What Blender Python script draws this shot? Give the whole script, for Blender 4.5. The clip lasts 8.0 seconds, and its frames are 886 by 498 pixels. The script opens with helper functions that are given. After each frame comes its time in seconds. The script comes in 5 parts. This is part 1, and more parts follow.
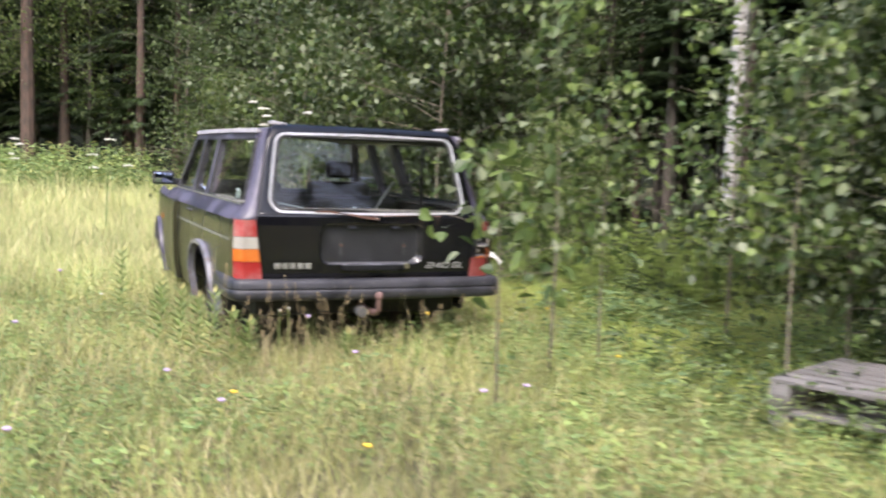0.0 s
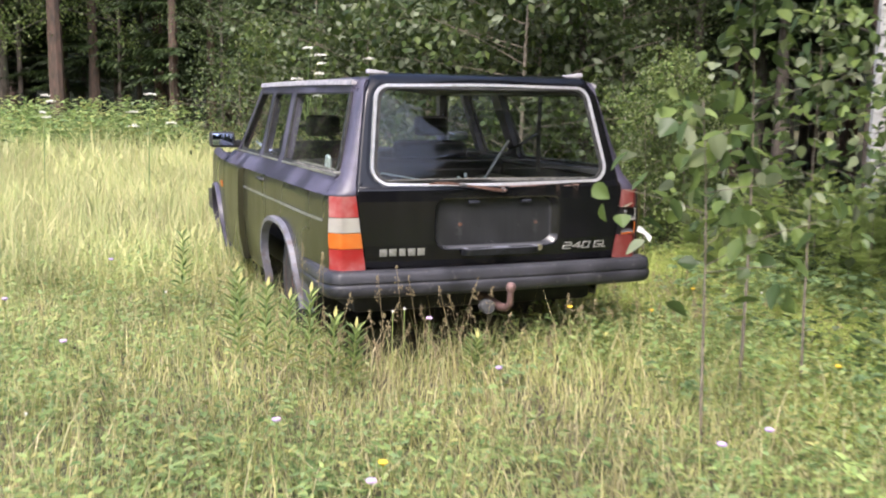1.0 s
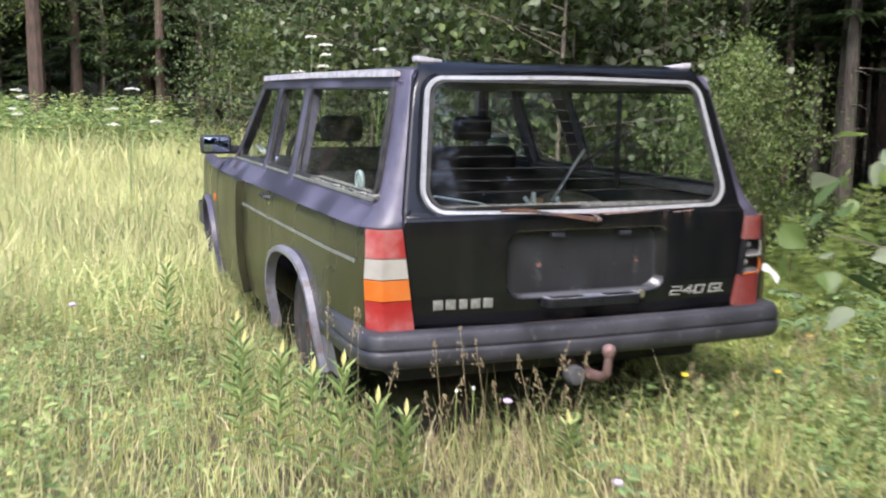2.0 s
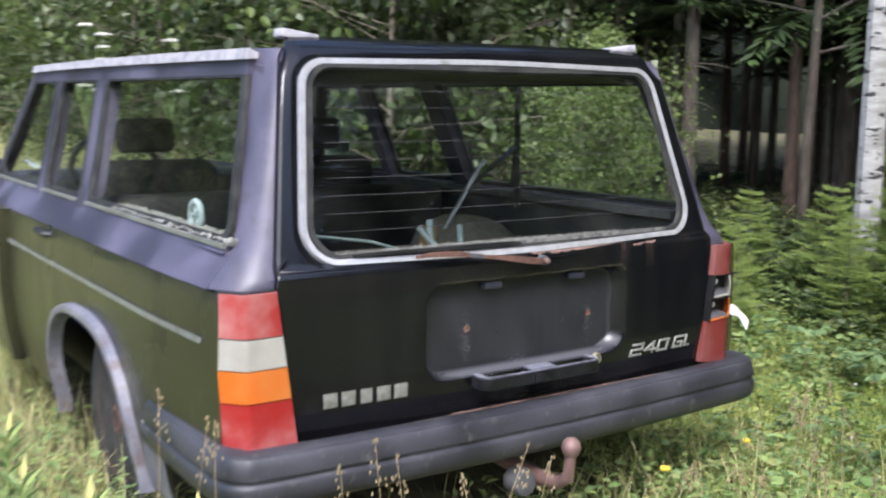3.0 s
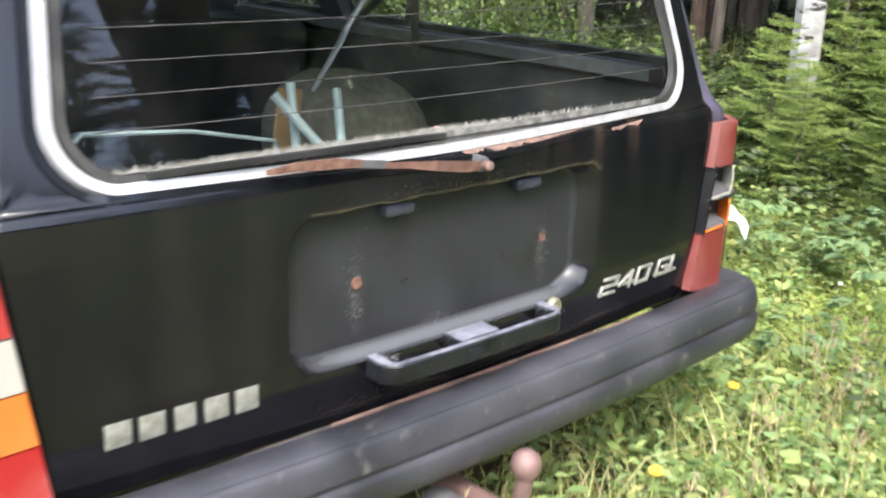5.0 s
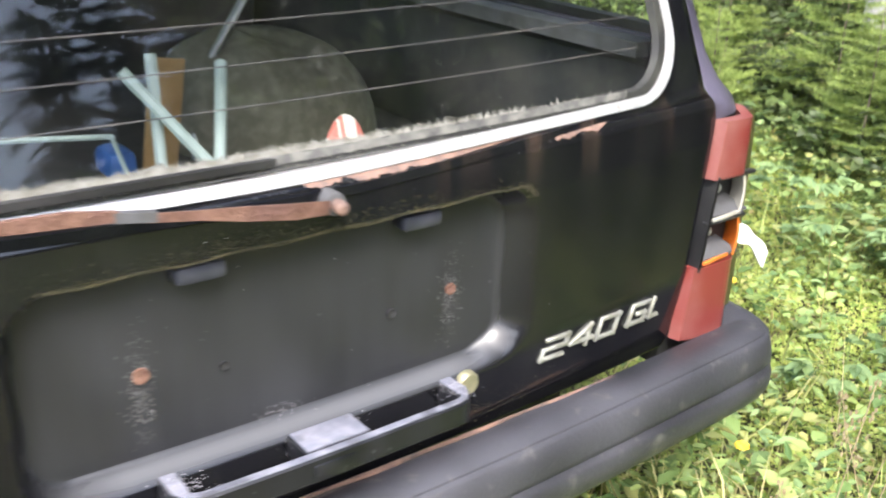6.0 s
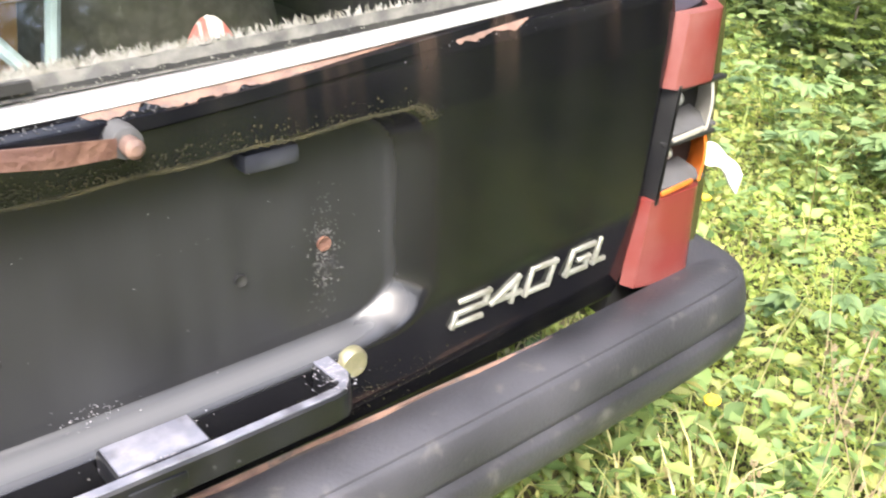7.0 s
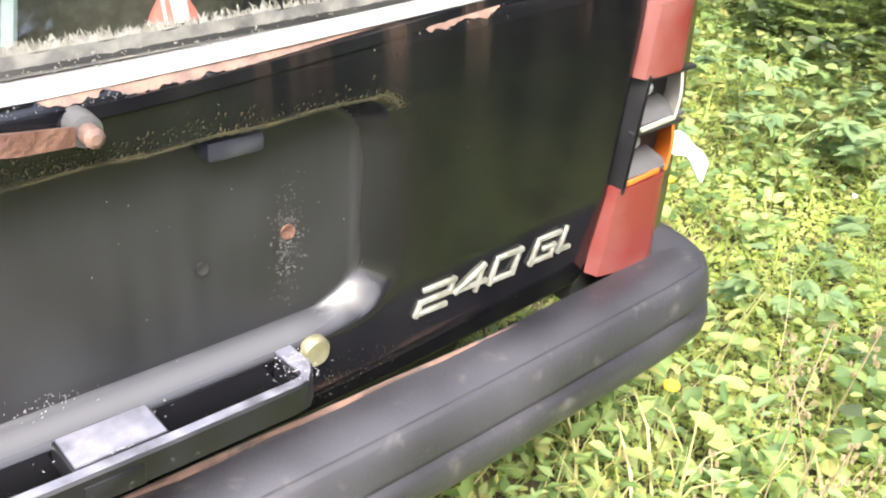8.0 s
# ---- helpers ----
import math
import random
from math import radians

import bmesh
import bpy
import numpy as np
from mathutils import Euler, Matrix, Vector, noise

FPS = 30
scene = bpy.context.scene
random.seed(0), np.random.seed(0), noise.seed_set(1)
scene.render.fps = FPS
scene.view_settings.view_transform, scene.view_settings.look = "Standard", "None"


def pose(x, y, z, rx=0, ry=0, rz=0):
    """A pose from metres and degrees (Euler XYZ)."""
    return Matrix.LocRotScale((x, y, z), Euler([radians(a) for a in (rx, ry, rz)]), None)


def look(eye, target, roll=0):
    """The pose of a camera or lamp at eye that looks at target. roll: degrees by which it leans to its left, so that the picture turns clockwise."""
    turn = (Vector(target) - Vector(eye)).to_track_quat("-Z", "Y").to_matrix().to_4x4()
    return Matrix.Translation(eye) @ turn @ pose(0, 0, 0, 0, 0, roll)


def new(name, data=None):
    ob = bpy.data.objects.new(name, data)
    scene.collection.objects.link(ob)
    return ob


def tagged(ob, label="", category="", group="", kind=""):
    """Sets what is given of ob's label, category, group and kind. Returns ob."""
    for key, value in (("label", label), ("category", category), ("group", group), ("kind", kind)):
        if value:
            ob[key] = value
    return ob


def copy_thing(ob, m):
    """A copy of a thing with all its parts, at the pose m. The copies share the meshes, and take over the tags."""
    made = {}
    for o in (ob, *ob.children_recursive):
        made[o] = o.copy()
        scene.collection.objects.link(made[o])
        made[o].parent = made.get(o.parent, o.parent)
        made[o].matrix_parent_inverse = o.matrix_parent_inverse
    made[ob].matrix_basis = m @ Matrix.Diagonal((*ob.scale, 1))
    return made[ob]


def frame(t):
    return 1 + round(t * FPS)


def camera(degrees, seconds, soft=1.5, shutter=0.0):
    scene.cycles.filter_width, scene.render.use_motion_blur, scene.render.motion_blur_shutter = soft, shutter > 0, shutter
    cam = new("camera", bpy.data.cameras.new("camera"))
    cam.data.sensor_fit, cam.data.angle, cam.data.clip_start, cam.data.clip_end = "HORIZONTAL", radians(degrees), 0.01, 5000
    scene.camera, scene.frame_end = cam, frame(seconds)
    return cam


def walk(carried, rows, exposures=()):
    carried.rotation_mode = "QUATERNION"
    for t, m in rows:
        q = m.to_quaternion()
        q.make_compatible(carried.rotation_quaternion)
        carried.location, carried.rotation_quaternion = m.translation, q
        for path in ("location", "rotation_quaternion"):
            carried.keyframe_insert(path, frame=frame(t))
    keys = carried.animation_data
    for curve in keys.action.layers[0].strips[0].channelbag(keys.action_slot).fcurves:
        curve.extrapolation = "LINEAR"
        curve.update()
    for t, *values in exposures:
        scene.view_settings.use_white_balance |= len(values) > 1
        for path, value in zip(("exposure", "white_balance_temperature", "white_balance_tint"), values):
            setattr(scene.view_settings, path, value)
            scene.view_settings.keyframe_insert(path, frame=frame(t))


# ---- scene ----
cam = camera(46.4, 8.0, soft=2.0, shutter=0.5)
PATH = [
    (0, (-1.985, -5.77, 1.23), (-1.215, -3.934, 1.052), 2.0),
    (0.5, (-2.088, -5.054, 1.216), (-1.384, -3.191, 1.032), 0.8),
    (1, (-2.018, -4.412, 1.269), (-1.301, -2.567, 0.983), 0.6),
    (1.2, (-1.98, -4.212, 1.27), (-1.265, -2.367, 0.982), 0.5),
    (2.3, (-1.785, -2.713, 1.275), (-1.016, -0.892, 0.971), 1.1),
    (2.5, (-1.75, -2.478, 1.276), (-0.885, -0.717, 0.89), 1.4),
    (3, (-1.629, -1.942, 1.248), (-0.521, -0.302, 0.96), 0.5),
    (3.5, (-1.603, -1.609, 1.284), (-0.295, -0.161, 0.848), 0.7),
    (4, (-1.584, -1.411, 1.329), (-0.19, -0.106, 0.735), 3.1),
    (4.2, (-1.537, -1.353, 1.328), (-0.171, -0.041, 0.686), 3.4),
    (5.3, (-0.869, -0.935, 1.182), (0.389, 0.496, 0.572), 1.6),
    (5.5, (-0.779, -0.861, 1.188), (0.482, 0.551, 0.543), 1.9),
    (6, (-0.504, -0.819, 1.217), (0.627, 0.643, 0.453), 2.0),
    (6.5, (-0.316, -0.694, 1.182), (0.793, 0.721, 0.306), 1.8),
    (7, (-0.237, -0.652, 1.136), (0.87, 0.73, 0.204), 1.1),
    (7.5, (-0.208, -0.638, 1.141), (0.898, 0.698, 0.145), 2.3),
    (8, (-0.228, -0.632, 1.151), (0.919, 0.675, 0.165), 3.5),
]
walk(cam, [(t, look(eye, target, roll)) for t, eye, target, roll in PATH],
     exposures=[(0.0, 1.57, 6450, 16), (1.0, 1.5, 6450, 16), (2.5, 1.47, 6000, 14), (3.0, 1.5, 5950, 13), (4.0, 1.83, 6250, 9), (5.5, 2.3, 6300, 10), (6.5, 2.47, 6500, 10), (7.2, 2.62, 6700, 10), (8.0, 2.62, 6700, 10)])

# ---- light ----
world = bpy.data.worlds.new("world")
scene.world = world
world.use_nodes = True
wn = world.node_tree
sky = wn.nodes.new("ShaderNodeTexSky")
sky.sky_type, sky.sun_disc = "NISHITA", False
SUN_UP, SUN_TURN = radians(52), radians(215)
sky.sun_elevation, sky.sun_rotation = SUN_UP, SUN_TURN
sky.air_density, sky.dust_density, sky.ozone_density = 1.0, 4.0, 2.0
bg = wn.nodes["Background"]
bg.inputs["Strength"].default_value = 0.15
wn.links.new(sky.outputs["Color"], bg.inputs["Color"])
sun = new("sun", bpy.data.lights.new("sun", "SUN"))
sun.data.energy, sun.data.angle, sun.data.color = 1.3, radians(24), (1.0, 0.98, 0.95)
toward = Vector((math.sin(SUN_TURN) * math.cos(SUN_UP), math.cos(SUN_TURN) * math.cos(SUN_UP), math.sin(SUN_UP)))
sun.matrix_world = look(toward * 40, (0, 0, 0))


# ---- materials ----
def material(name, base, rough=0.5, metal=0.0, other=None, scale=8.0, detail=5.0, low=0.4, high=0.65, bump=0.0,
             bump_scale=60.0, rough_var=0.0, stain=None, stain_scale=2.0, stain_low=0.5, stain_high=0.7, coat=0.0, spread=(1, 1, 1)):
    """A surface with two scales of variation: base to other, and stains over both."""
    m = bpy.data.materials.new(name)
    m.use_nodes = True
    n, l = m.node_tree.nodes, m.node_tree.links
    b = n["Principled BSDF"]
    b.inputs["Base Color"].default_value = (*base, 1)
    b.inputs["Roughness"].default_value, b.inputs["Metallic"].default_value = rough, metal
    b.inputs["Coat Weight"].default_value = coat
    b.inputs["Coat Roughness"].default_value = 0.12
    tc = n.new("ShaderNodeTexCoord")
    mp = n.new("ShaderNodeMapping")
    mp.inputs["Scale"].default_value = spread
    l.new(tc.outputs["Object"], mp.inputs["Vector"])

    def noise_ramp(sc, det, lo, hi):
        t = n.new("ShaderNodeTexNoise")
        t.inputs["Scale"].default_value, t.inputs["Detail"].default_value = sc, det
        l.new(mp.outputs["Vector"], t.inputs["Vector"])
        r = n.new("ShaderNodeMapRange")
        r.inputs["From Min"].default_value, r.inputs["From Max"].default_value = lo, hi
        l.new(t.outputs["Fac"], r.inputs["Value"])
        return r.outputs["Result"]

    colour = None
    if other:
        mix = n.new("ShaderNodeMix")
        mix.data_type = "RGBA"
        mix.inputs["A"].default_value, mix.inputs["B"].default_value = (*base, 1), (*other, 1)
        f = noise_ramp(scale, detail, low, high)
        l.new(f, mix.inputs["Factor"])
        colour = mix.outputs["Result"]
        if rough_var:
            rr = n.new("ShaderNodeMapRange")
            rr.inputs["To Min"].default_value, rr.inputs["To Max"].default_value = rough, rough + rough_var
            l.new(f, rr.inputs["Value"])
            l.new(rr.outputs["Result"], b.inputs["Roughness"])
    if stain:
        mix2 = n.new("ShaderNodeMix")
        mix2.data_type = "RGBA"
        mix2.inputs["A"].default_value, mix2.inputs["B"].default_value = (*base, 1), (*stain, 1)
        if colour:
            l.new(colour, mix2.inputs["A"])
        l.new(noise_ramp(stain_scale, 6, stain_low, stain_high), mix2.inputs["Factor"])
        colour = mix2.outputs["Result"]
    if colour:
        l.new(colour, b.inputs["Base Color"])
    if bump:
        bp = n.new("ShaderNodeBump")
        bp.inputs["Strength"].default_value, bp.inputs["Distance"].default_value = bump, 0.01
        l.new(noise_ramp(bump_scale, 6, 0.0, 1.0), bp.inputs["Height"])
        l.new(bp.outputs["Normal"], b.inputs["Normal"])
    return m


def leafy(name, colours, rough=0.55, through_light=0.35, patch=(0.7, 1.3)):
    """Foliage: each leaf or blade takes its own colour out of a ramp; light passes through."""
    m = bpy.data.materials.new(name)
    m.use_nodes = True
    n, l = m.node_tree.nodes, m.node_tree.links
    b = n["Principled BSDF"]
    b.inputs["Roughness"].default_value = rough
    b.inputs["Specular IOR Level"].default_value = 0.35
    g = n.new("ShaderNodeNewGeometry")
    r = n.new("ShaderNodeValToRGB")
    e = r.color_ramp.elements
    e[0].color, e[1].color = (*colours[0], 1), (*colours[-1], 1)
    for i, c in enumerate(colours[1:-1], 1):
        e.new(i / (len(colours) - 1)).color = (*c, 1)
    l.new(g.outputs["Random Per Island"], r.inputs["Fac"])
    tc, t = n.new("ShaderNodeTexCoord"), n.new("ShaderNodeTexNoise")
    t.inputs["Scale"].default_value = 0.9
    l.new(tc.outputs["Object"], t.inputs["Vector"])
    hv = n.new("ShaderNodeHueSaturation")
    vr = n.new("ShaderNodeMapRange")
    vr.inputs["From Min"].default_value, vr.inputs["From Max"].default_value = 0.3, 0.7
    vr.inputs["To Min"].default_value, vr.inputs["To Max"].default_value = patch
    l.new(t.outputs["Fac"], vr.inputs["Value"])
    l.new(vr.outputs["Result"], hv.inputs["Value"])
    l.new(r.outputs["Color"], hv.inputs["Color"])
    l.new(hv.outputs["Color"], b.inputs["Base Color"])
    tr = n.new("ShaderNodeBsdfTranslucent")
    l.new(hv.outputs["Color"], tr.inputs["Color"])
    ms = n.new("ShaderNodeMixShader")
    ms.inputs["Fac"].default_value = through_light
    l.new(b.outputs["BSDF"], ms.inputs[1])
    l.new(tr.outputs["BSDF"], ms.inputs[2])
    l.new(ms.outputs["Shader"], n["Material Output"].inputs["Surface"])
    return m


def glassy(name, tint, rough=0.02, dirt=0.0):
    """A thin pane: mirror reflection that grows with the slant over a clear, tinted view, with a film of dust."""
    m = bpy.data.materials.new(name)
    m.use_nodes = True
    n, l = m.node_tree.nodes, m.node_tree.links
    out = n["Material Output"]
    n.remove(n["Principled BSDF"])
    t, g, s = (n.new("ShaderNodeBsdf" + k) for k in ("Transparent", "Glossy", "Diffuse"))
    f, steep, gloss = n.new("ShaderNodeLayerWeight"), n.new("ShaderNodeMath"), n.new("ShaderNodeMapRange")
    t.inputs["Color"].default_value = (*tint, 1)
    g.inputs["Roughness"].default_value = rough
    f.inputs["Blend"].default_value = 0.5
    steep.operation, steep.inputs[1].default_value = "POWER", 5.0
    gloss.inputs["To Min"].default_value = 0.06
    l.new(f.outputs["Facing"], steep.inputs[0])
    l.new(steep.outputs["Value"], gloss.inputs["Value"])
    s.inputs["Color"].default_value = (0.42, 0.40, 0.34, 1)
    a, d = n.new("ShaderNodeMixShader"), n.new("ShaderNodeMixShader")
    l.new(gloss.outputs["Result"], a.inputs["Fac"])
    l.new(t.outputs["BSDF"], a.inputs[1])
    l.new(g.outputs["BSDF"], a.inputs[2])
    tc, no, r = n.new("ShaderNodeTexCoord"), n.new("ShaderNodeTexNoise"), n.new("ShaderNodeMapRange")
    no.inputs["Scale"].default_value, no.inputs["Detail"].default_value = 9.0, 8.0
    r.inputs["From Min"].default_value, r.inputs["From Max"].default_value = 0.42, 0.85
    r.inputs["To Max"].default_value = dirt
    l.new(tc.outputs["Object"], no.inputs["Vector"])
    l.new(no.outputs["Fac"], r.inputs["Value"])
    l.new(r.outputs["Result"], d.inputs["Fac"])
    l.new(a.outputs["Shader"], d.inputs[1])
    l.new(s.outputs["BSDF"], d.inputs[2])
    l.new(d.outputs["Shader"], out.inputs["Surface"])
    return m


PAINT = material("lilac_grey_mottled_paint", (0.036, 0.033, 0.05), 0.32, other=(0.098, 0.09, 0.13), scale=4, rough_var=0.2,
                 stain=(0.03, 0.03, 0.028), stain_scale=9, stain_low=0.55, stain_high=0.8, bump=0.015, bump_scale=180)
GATE_PAINT = material("streaked_black_paint", (0.004, 0.004, 0.0055), 0.11, other=(0.007, 0.007, 0.008), scale=4, rough_var=0.05,
                      stain=(0.013, 0.012, 0.011), stain_scale=5, stain_low=0.6, stain_high=1.0, bump=0.012, bump_scale=60, spread=(5, 5, 0.7))


def worn(m, name, colour, rough):
    """Lay matte, weathered paint or a painted-in sheen over a material where the mesh's named value says so."""
    n, l = m.node_tree.nodes, m.node_tree.links
    b = n["Principled BSDF"]
    a = n.new("ShaderNodeAttribute")
    a.attribute_name = name
    for socket, value, kind in (("Base Color", (*colour, 1), "RGBA"), ("Roughness", rough, "FLOAT")):
        mix = n.new("ShaderNodeMix")
        mix.data_type = kind
        old = b.inputs[socket].links[0].from_socket
        ins = [q for q in mix.inputs if q.enabled]
        l.new(a.outputs["Fac"], ins[0])
        l.new(old, ins[1])
        ins[2].default_value = value
        l.new([q for q in mix.outputs if q.enabled][0], b.inputs[socket])


worn(GATE_PAINT, "wear", (0.025, 0.026, 0.029), 0.5)
# recess bottom wall: the sky's reflection put into the paint as a paler colour
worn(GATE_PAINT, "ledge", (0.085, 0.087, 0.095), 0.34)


def run_down(m, colour, top, foot, wide):
    """Soft vertical rust runs that start at one height and fade out below it."""
    n, l = m.node_tree.nodes, m.node_tree.links
    b = n["Principled BSDF"]
    tc, mp, no, sp = (n.new("ShaderNode" + k) for k in ("TexCoord", "Mapping", "TexNoise", "SeparateXYZ"))
    l.new(tc.outputs["Object"], mp.inputs["Vector"])
    mp.inputs["Scale"].default_value = (1.0 / wide, 0.0, 1.2)
    l.new(mp.outputs["Vector"], no.inputs["Vector"])
    no.inputs["Scale"].default_value, no.inputs["Detail"].default_value = 1.0, 4.0
    l.new(tc.outputs["Object"], sp.inputs["Vector"])
    pick, fade, cut, a, c, mix = (n.new("ShaderNode" + k) for k in ("MapRange", "MapRange", "MapRange", "Math", "Math", "Mix"))
    pick.inputs["From Min"].default_value, pick.inputs["From Max"].default_value = 0.52, 0.85
    l.new(no.outputs["Fac"], pick.inputs["Value"])
    fade.inputs["From Min"].default_value, fade.inputs["From Max"].default_value = foot, top
    l.new(sp.outputs["Z"], fade.inputs["Value"])
    cut.inputs["From Min"].default_value, cut.inputs["From Max"].default_value = top + 0.02, top + 0.012
    l.new(sp.outputs["Z"], cut.inputs["Value"])
    side, only = n.new("ShaderNodeMapRange"), n.new("ShaderNodeMath")
    side.inputs["From Min"].default_value, side.inputs["From Max"].default_value = 0.02, 0.12
    l.new(sp.outputs["X"], side.inputs["Value"])
    a.operation = c.operation = only.operation = "MULTIPLY"
    l.new(pick.outputs["Result"], only.inputs[0])
    l.new(side.outputs["Result"], only.inputs[1])
    l.new(only.outputs["Value"], a.inputs[0])
    l.new(fade.outputs["Result"], a.inputs[1])
    l.new(a.outputs["Value"], c.inputs[0])
    l.new(cut.outputs["Result"], c.inputs[1])
    mix.data_type = "RGBA"
    l.new(c.outputs["Value"], mix.inputs["Factor"])
    l.new(b.inputs["Base Color"].links[0].from_socket, mix.inputs["A"])
    mix.inputs["B"].default_value = (*colour, 1)
    l.new(mix.outputs["Result"], b.inputs["Base Color"])


run_down(GATE_PAINT, (0.062, 0.042, 0.032), 0.865, 0.79, 0.05)
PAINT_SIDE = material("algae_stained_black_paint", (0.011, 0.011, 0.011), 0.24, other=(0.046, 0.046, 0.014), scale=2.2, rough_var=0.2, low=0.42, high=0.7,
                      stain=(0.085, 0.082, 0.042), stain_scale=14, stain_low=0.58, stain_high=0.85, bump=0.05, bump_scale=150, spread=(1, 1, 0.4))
RUBBER = material("weathered_bumper_rubber", (0.020, 0.0205, 0.0245), 0.34, other=(0.048, 0.048, 0.057), scale=5, rough_var=0.2, bump=0.1, bump_scale=220,
                  stain=(0.10, 0.096, 0.092), stain_scale=34, stain_low=0.6, stain_high=0.8)
BLACK = material("black_plastic", (0.012, 0.012, 0.013), 0.45, other=(0.03, 0.03, 0.03), scale=9, bump=0.03)
SEAL = material("black_window_rubber", (0.01, 0.01, 0.01), 0.6, other=(0.035, 0.035, 0.03), scale=20)
SEAL_DUST = material("dusty_weathered_rubber", (0.1, 0.1, 0.098), 0.85, other=(0.2, 0.195, 0.18), scale=45, bump=0.3, stain=(0.05, 0.05, 0.05), stain_scale=22)
WIRE = material("heating_wire", (0.06, 0.055, 0.05), 0.6, other=(0.03, 0.03, 0.03), scale=20)
GREY_PLASTIC = material("grey_blue_plastic", (0.018, 0.02, 0.03), 0.38, other=(0.045, 0.047, 0.06), scale=14, bump=0.05)
MIRROR = material("mirror_glass", (0.5, 0.58, 0.75), 0.04, 1.0, other=(0.45, 0.52, 0.68), scale=8)
HANDLE_BLACK = material("worn_black_handle", (0.005, 0.0055, 0.007), 0.3, other=(0.011, 0.0115, 0.015), scale=14, rough_var=0.2, bump=0.05, stain=(0.12, 0.12, 0.13), stain_scale=60, stain_low=0.66, stain_high=0.75)
CHROME = material("dulled_bright_trim", (0.62, 0.62, 0.63), 0.3, 0.6, other=(0.5, 0.5, 0.5), scale=25, rough_var=0.2, stain=(0.3, 0.28, 0.24), stain_scale=40, stain_low=0.62, stain_high=0.8)
LICHEN = material("pale_lichen_and_dirt", (0.22, 0.218, 0.195), 0.9, other=(0.15, 0.145, 0.12), scale=70, bump=0.4, bump_scale=120)
MOSS = material("olive_moss_film", (0.018, 0.017, 0.006), 0.9, other=(0.042, 0.036, 0.014), scale=60, bump=0.4, bump_scale=150)
RUST = material("rust", (0.09, 0.042, 0.028), 0.8, other=(0.15, 0.08, 0.055), scale=60, bump=0.4, bump_scale=160, stain=(0.1, 0.05, 0.04), stain_scale=25)
PALE_RUST = material("pinkish_surface_rust", (0.2, 0.12, 0.09), 0.7, other=(0.11, 0.07, 0.058), scale=45, bump=0.3, stain=(0.05, 0.05, 0.05), stain_scale=30, stain_low=0.6)
DIRTY = material("grimy_sill", (0.035, 0.032, 0.03), 0.7, other=(0.09, 0.075, 0.065), scale=20, bump=0.2)
BALL_STEEL = material("rusty_brown_steel", (0.2, 0.12, 0.11), 0.6, 0.3, other=(0.2, 0.13, 0.11), scale=40, bump=0.2)
CHALK = material("grey_chalky_paint", (0.045, 0.045, 0.047), 0.6, other=(0.1, 0.1, 0.1), scale=60)
HITCH_GREY = material("dusty_grey_plastic", (0.075, 0.075, 0.08), 0.7, other=(0.05, 0.05, 0.05), scale=25)
RED = material("sun_faded_red_lens", (0.28, 0.014, 0.014), 0.3, other=(0.34, 0.07, 0.065), scale=7, rough_var=0.25, coat=0.3, stain=(0.42, 0.24, 0.22), stain_scale=7, stain_low=0.48, stain_high=0.8)
PINK = material("bleached_red_lens", (0.15, 0.026, 0.022), 0.32, other=(0.21, 0.085, 0.075), scale=9, rough_var=0.25, coat=0.2)
WHITE_LENS = material("dirty_white_lens", (0.36, 0.345, 0.3), 0.35, other=(0.29, 0.275, 0.24), scale=9, coat=0.3)
AMBER = material("amber_lens", (0.5, 0.11, 0.01), 0.32, other=(0.5, 0.16, 0.035), scale=8, coat=0.3)
BADGE = material("worn_silver_badge", (0.34, 0.34, 0.31), 0.42, 0.5, other=(0.22, 0.22, 0.18), scale=60)
BRASS = material("tarnished_lock_metal", (0.36, 0.33, 0.22), 0.45, 0.6, other=(0.25, 0.24, 0.15), scale=60)
GLASS = glassy("car_window_glass", (0.94, 0.98, 0.95), 0.01, 0.018)
PALE_TOP = material("pale_blue_grey_plastic", (0.13, 0.135, 0.17), 0.5, other=(0.2, 0.2, 0.235), scale=40, bump=0.15, stain=(0.05, 0.05, 0.06), stain_scale=30)
PRIMER_AND_SHEEN = material("grey_primer_and_lip_sheen", (0.12, 0.12, 0.15), 0.4, other=(0.2, 0.2, 0.23), scale=12, bump=0.1, stain=(0.12, 0.1, 0.1), stain_scale=20)
TYRE = material("tyre_rubber", (0.02, 0.02, 0.02), 0.8, other=(0.05, 0.045, 0.04), scale=14, bump=0.2)
TRIM_DARK = material("dark_interior_trim", (0.018, 0.018, 0.02), 0.75, other=(0.035, 0.033, 0.03), scale=10, bump=0.1)
SEAT_CLOTH = material("grey_green_upholstery", (0.075, 0.07, 0.05), 0.9, other=(0.11, 0.105, 0.08), scale=40, bump=0.2)
PALE_PLASTIC = material("pale_green_plastic", (0.25, 0.31, 0.30), 0.4, other=(0.33, 0.39, 0.38), scale=12)
STEEL = material("grey_tube_steel", (0.35, 0.36, 0.36), 0.4, 0.6, other=(0.25, 0.25, 0.25), scale=14)
FLAKE = material("flaking_white_paint", (0.42, 0.4, 0.42), 0.6, other=(0.26, 0.26, 0.28), scale=30, bump=0.3)
TAPE = material("white_plastic_strip", (0.75, 0.75, 0.75), 0.5, other=(0.62, 0.62, 0.6), scale=20)
SOIL = material("meadow_soil_and_litter", (0.06, 0.05, 0.028), 0.95, other=(0.12, 0.125, 0.05), scale=3, bump=0.6, bump_scale=25, stain=(0.19, 0.16, 0.085), stain_scale=9)
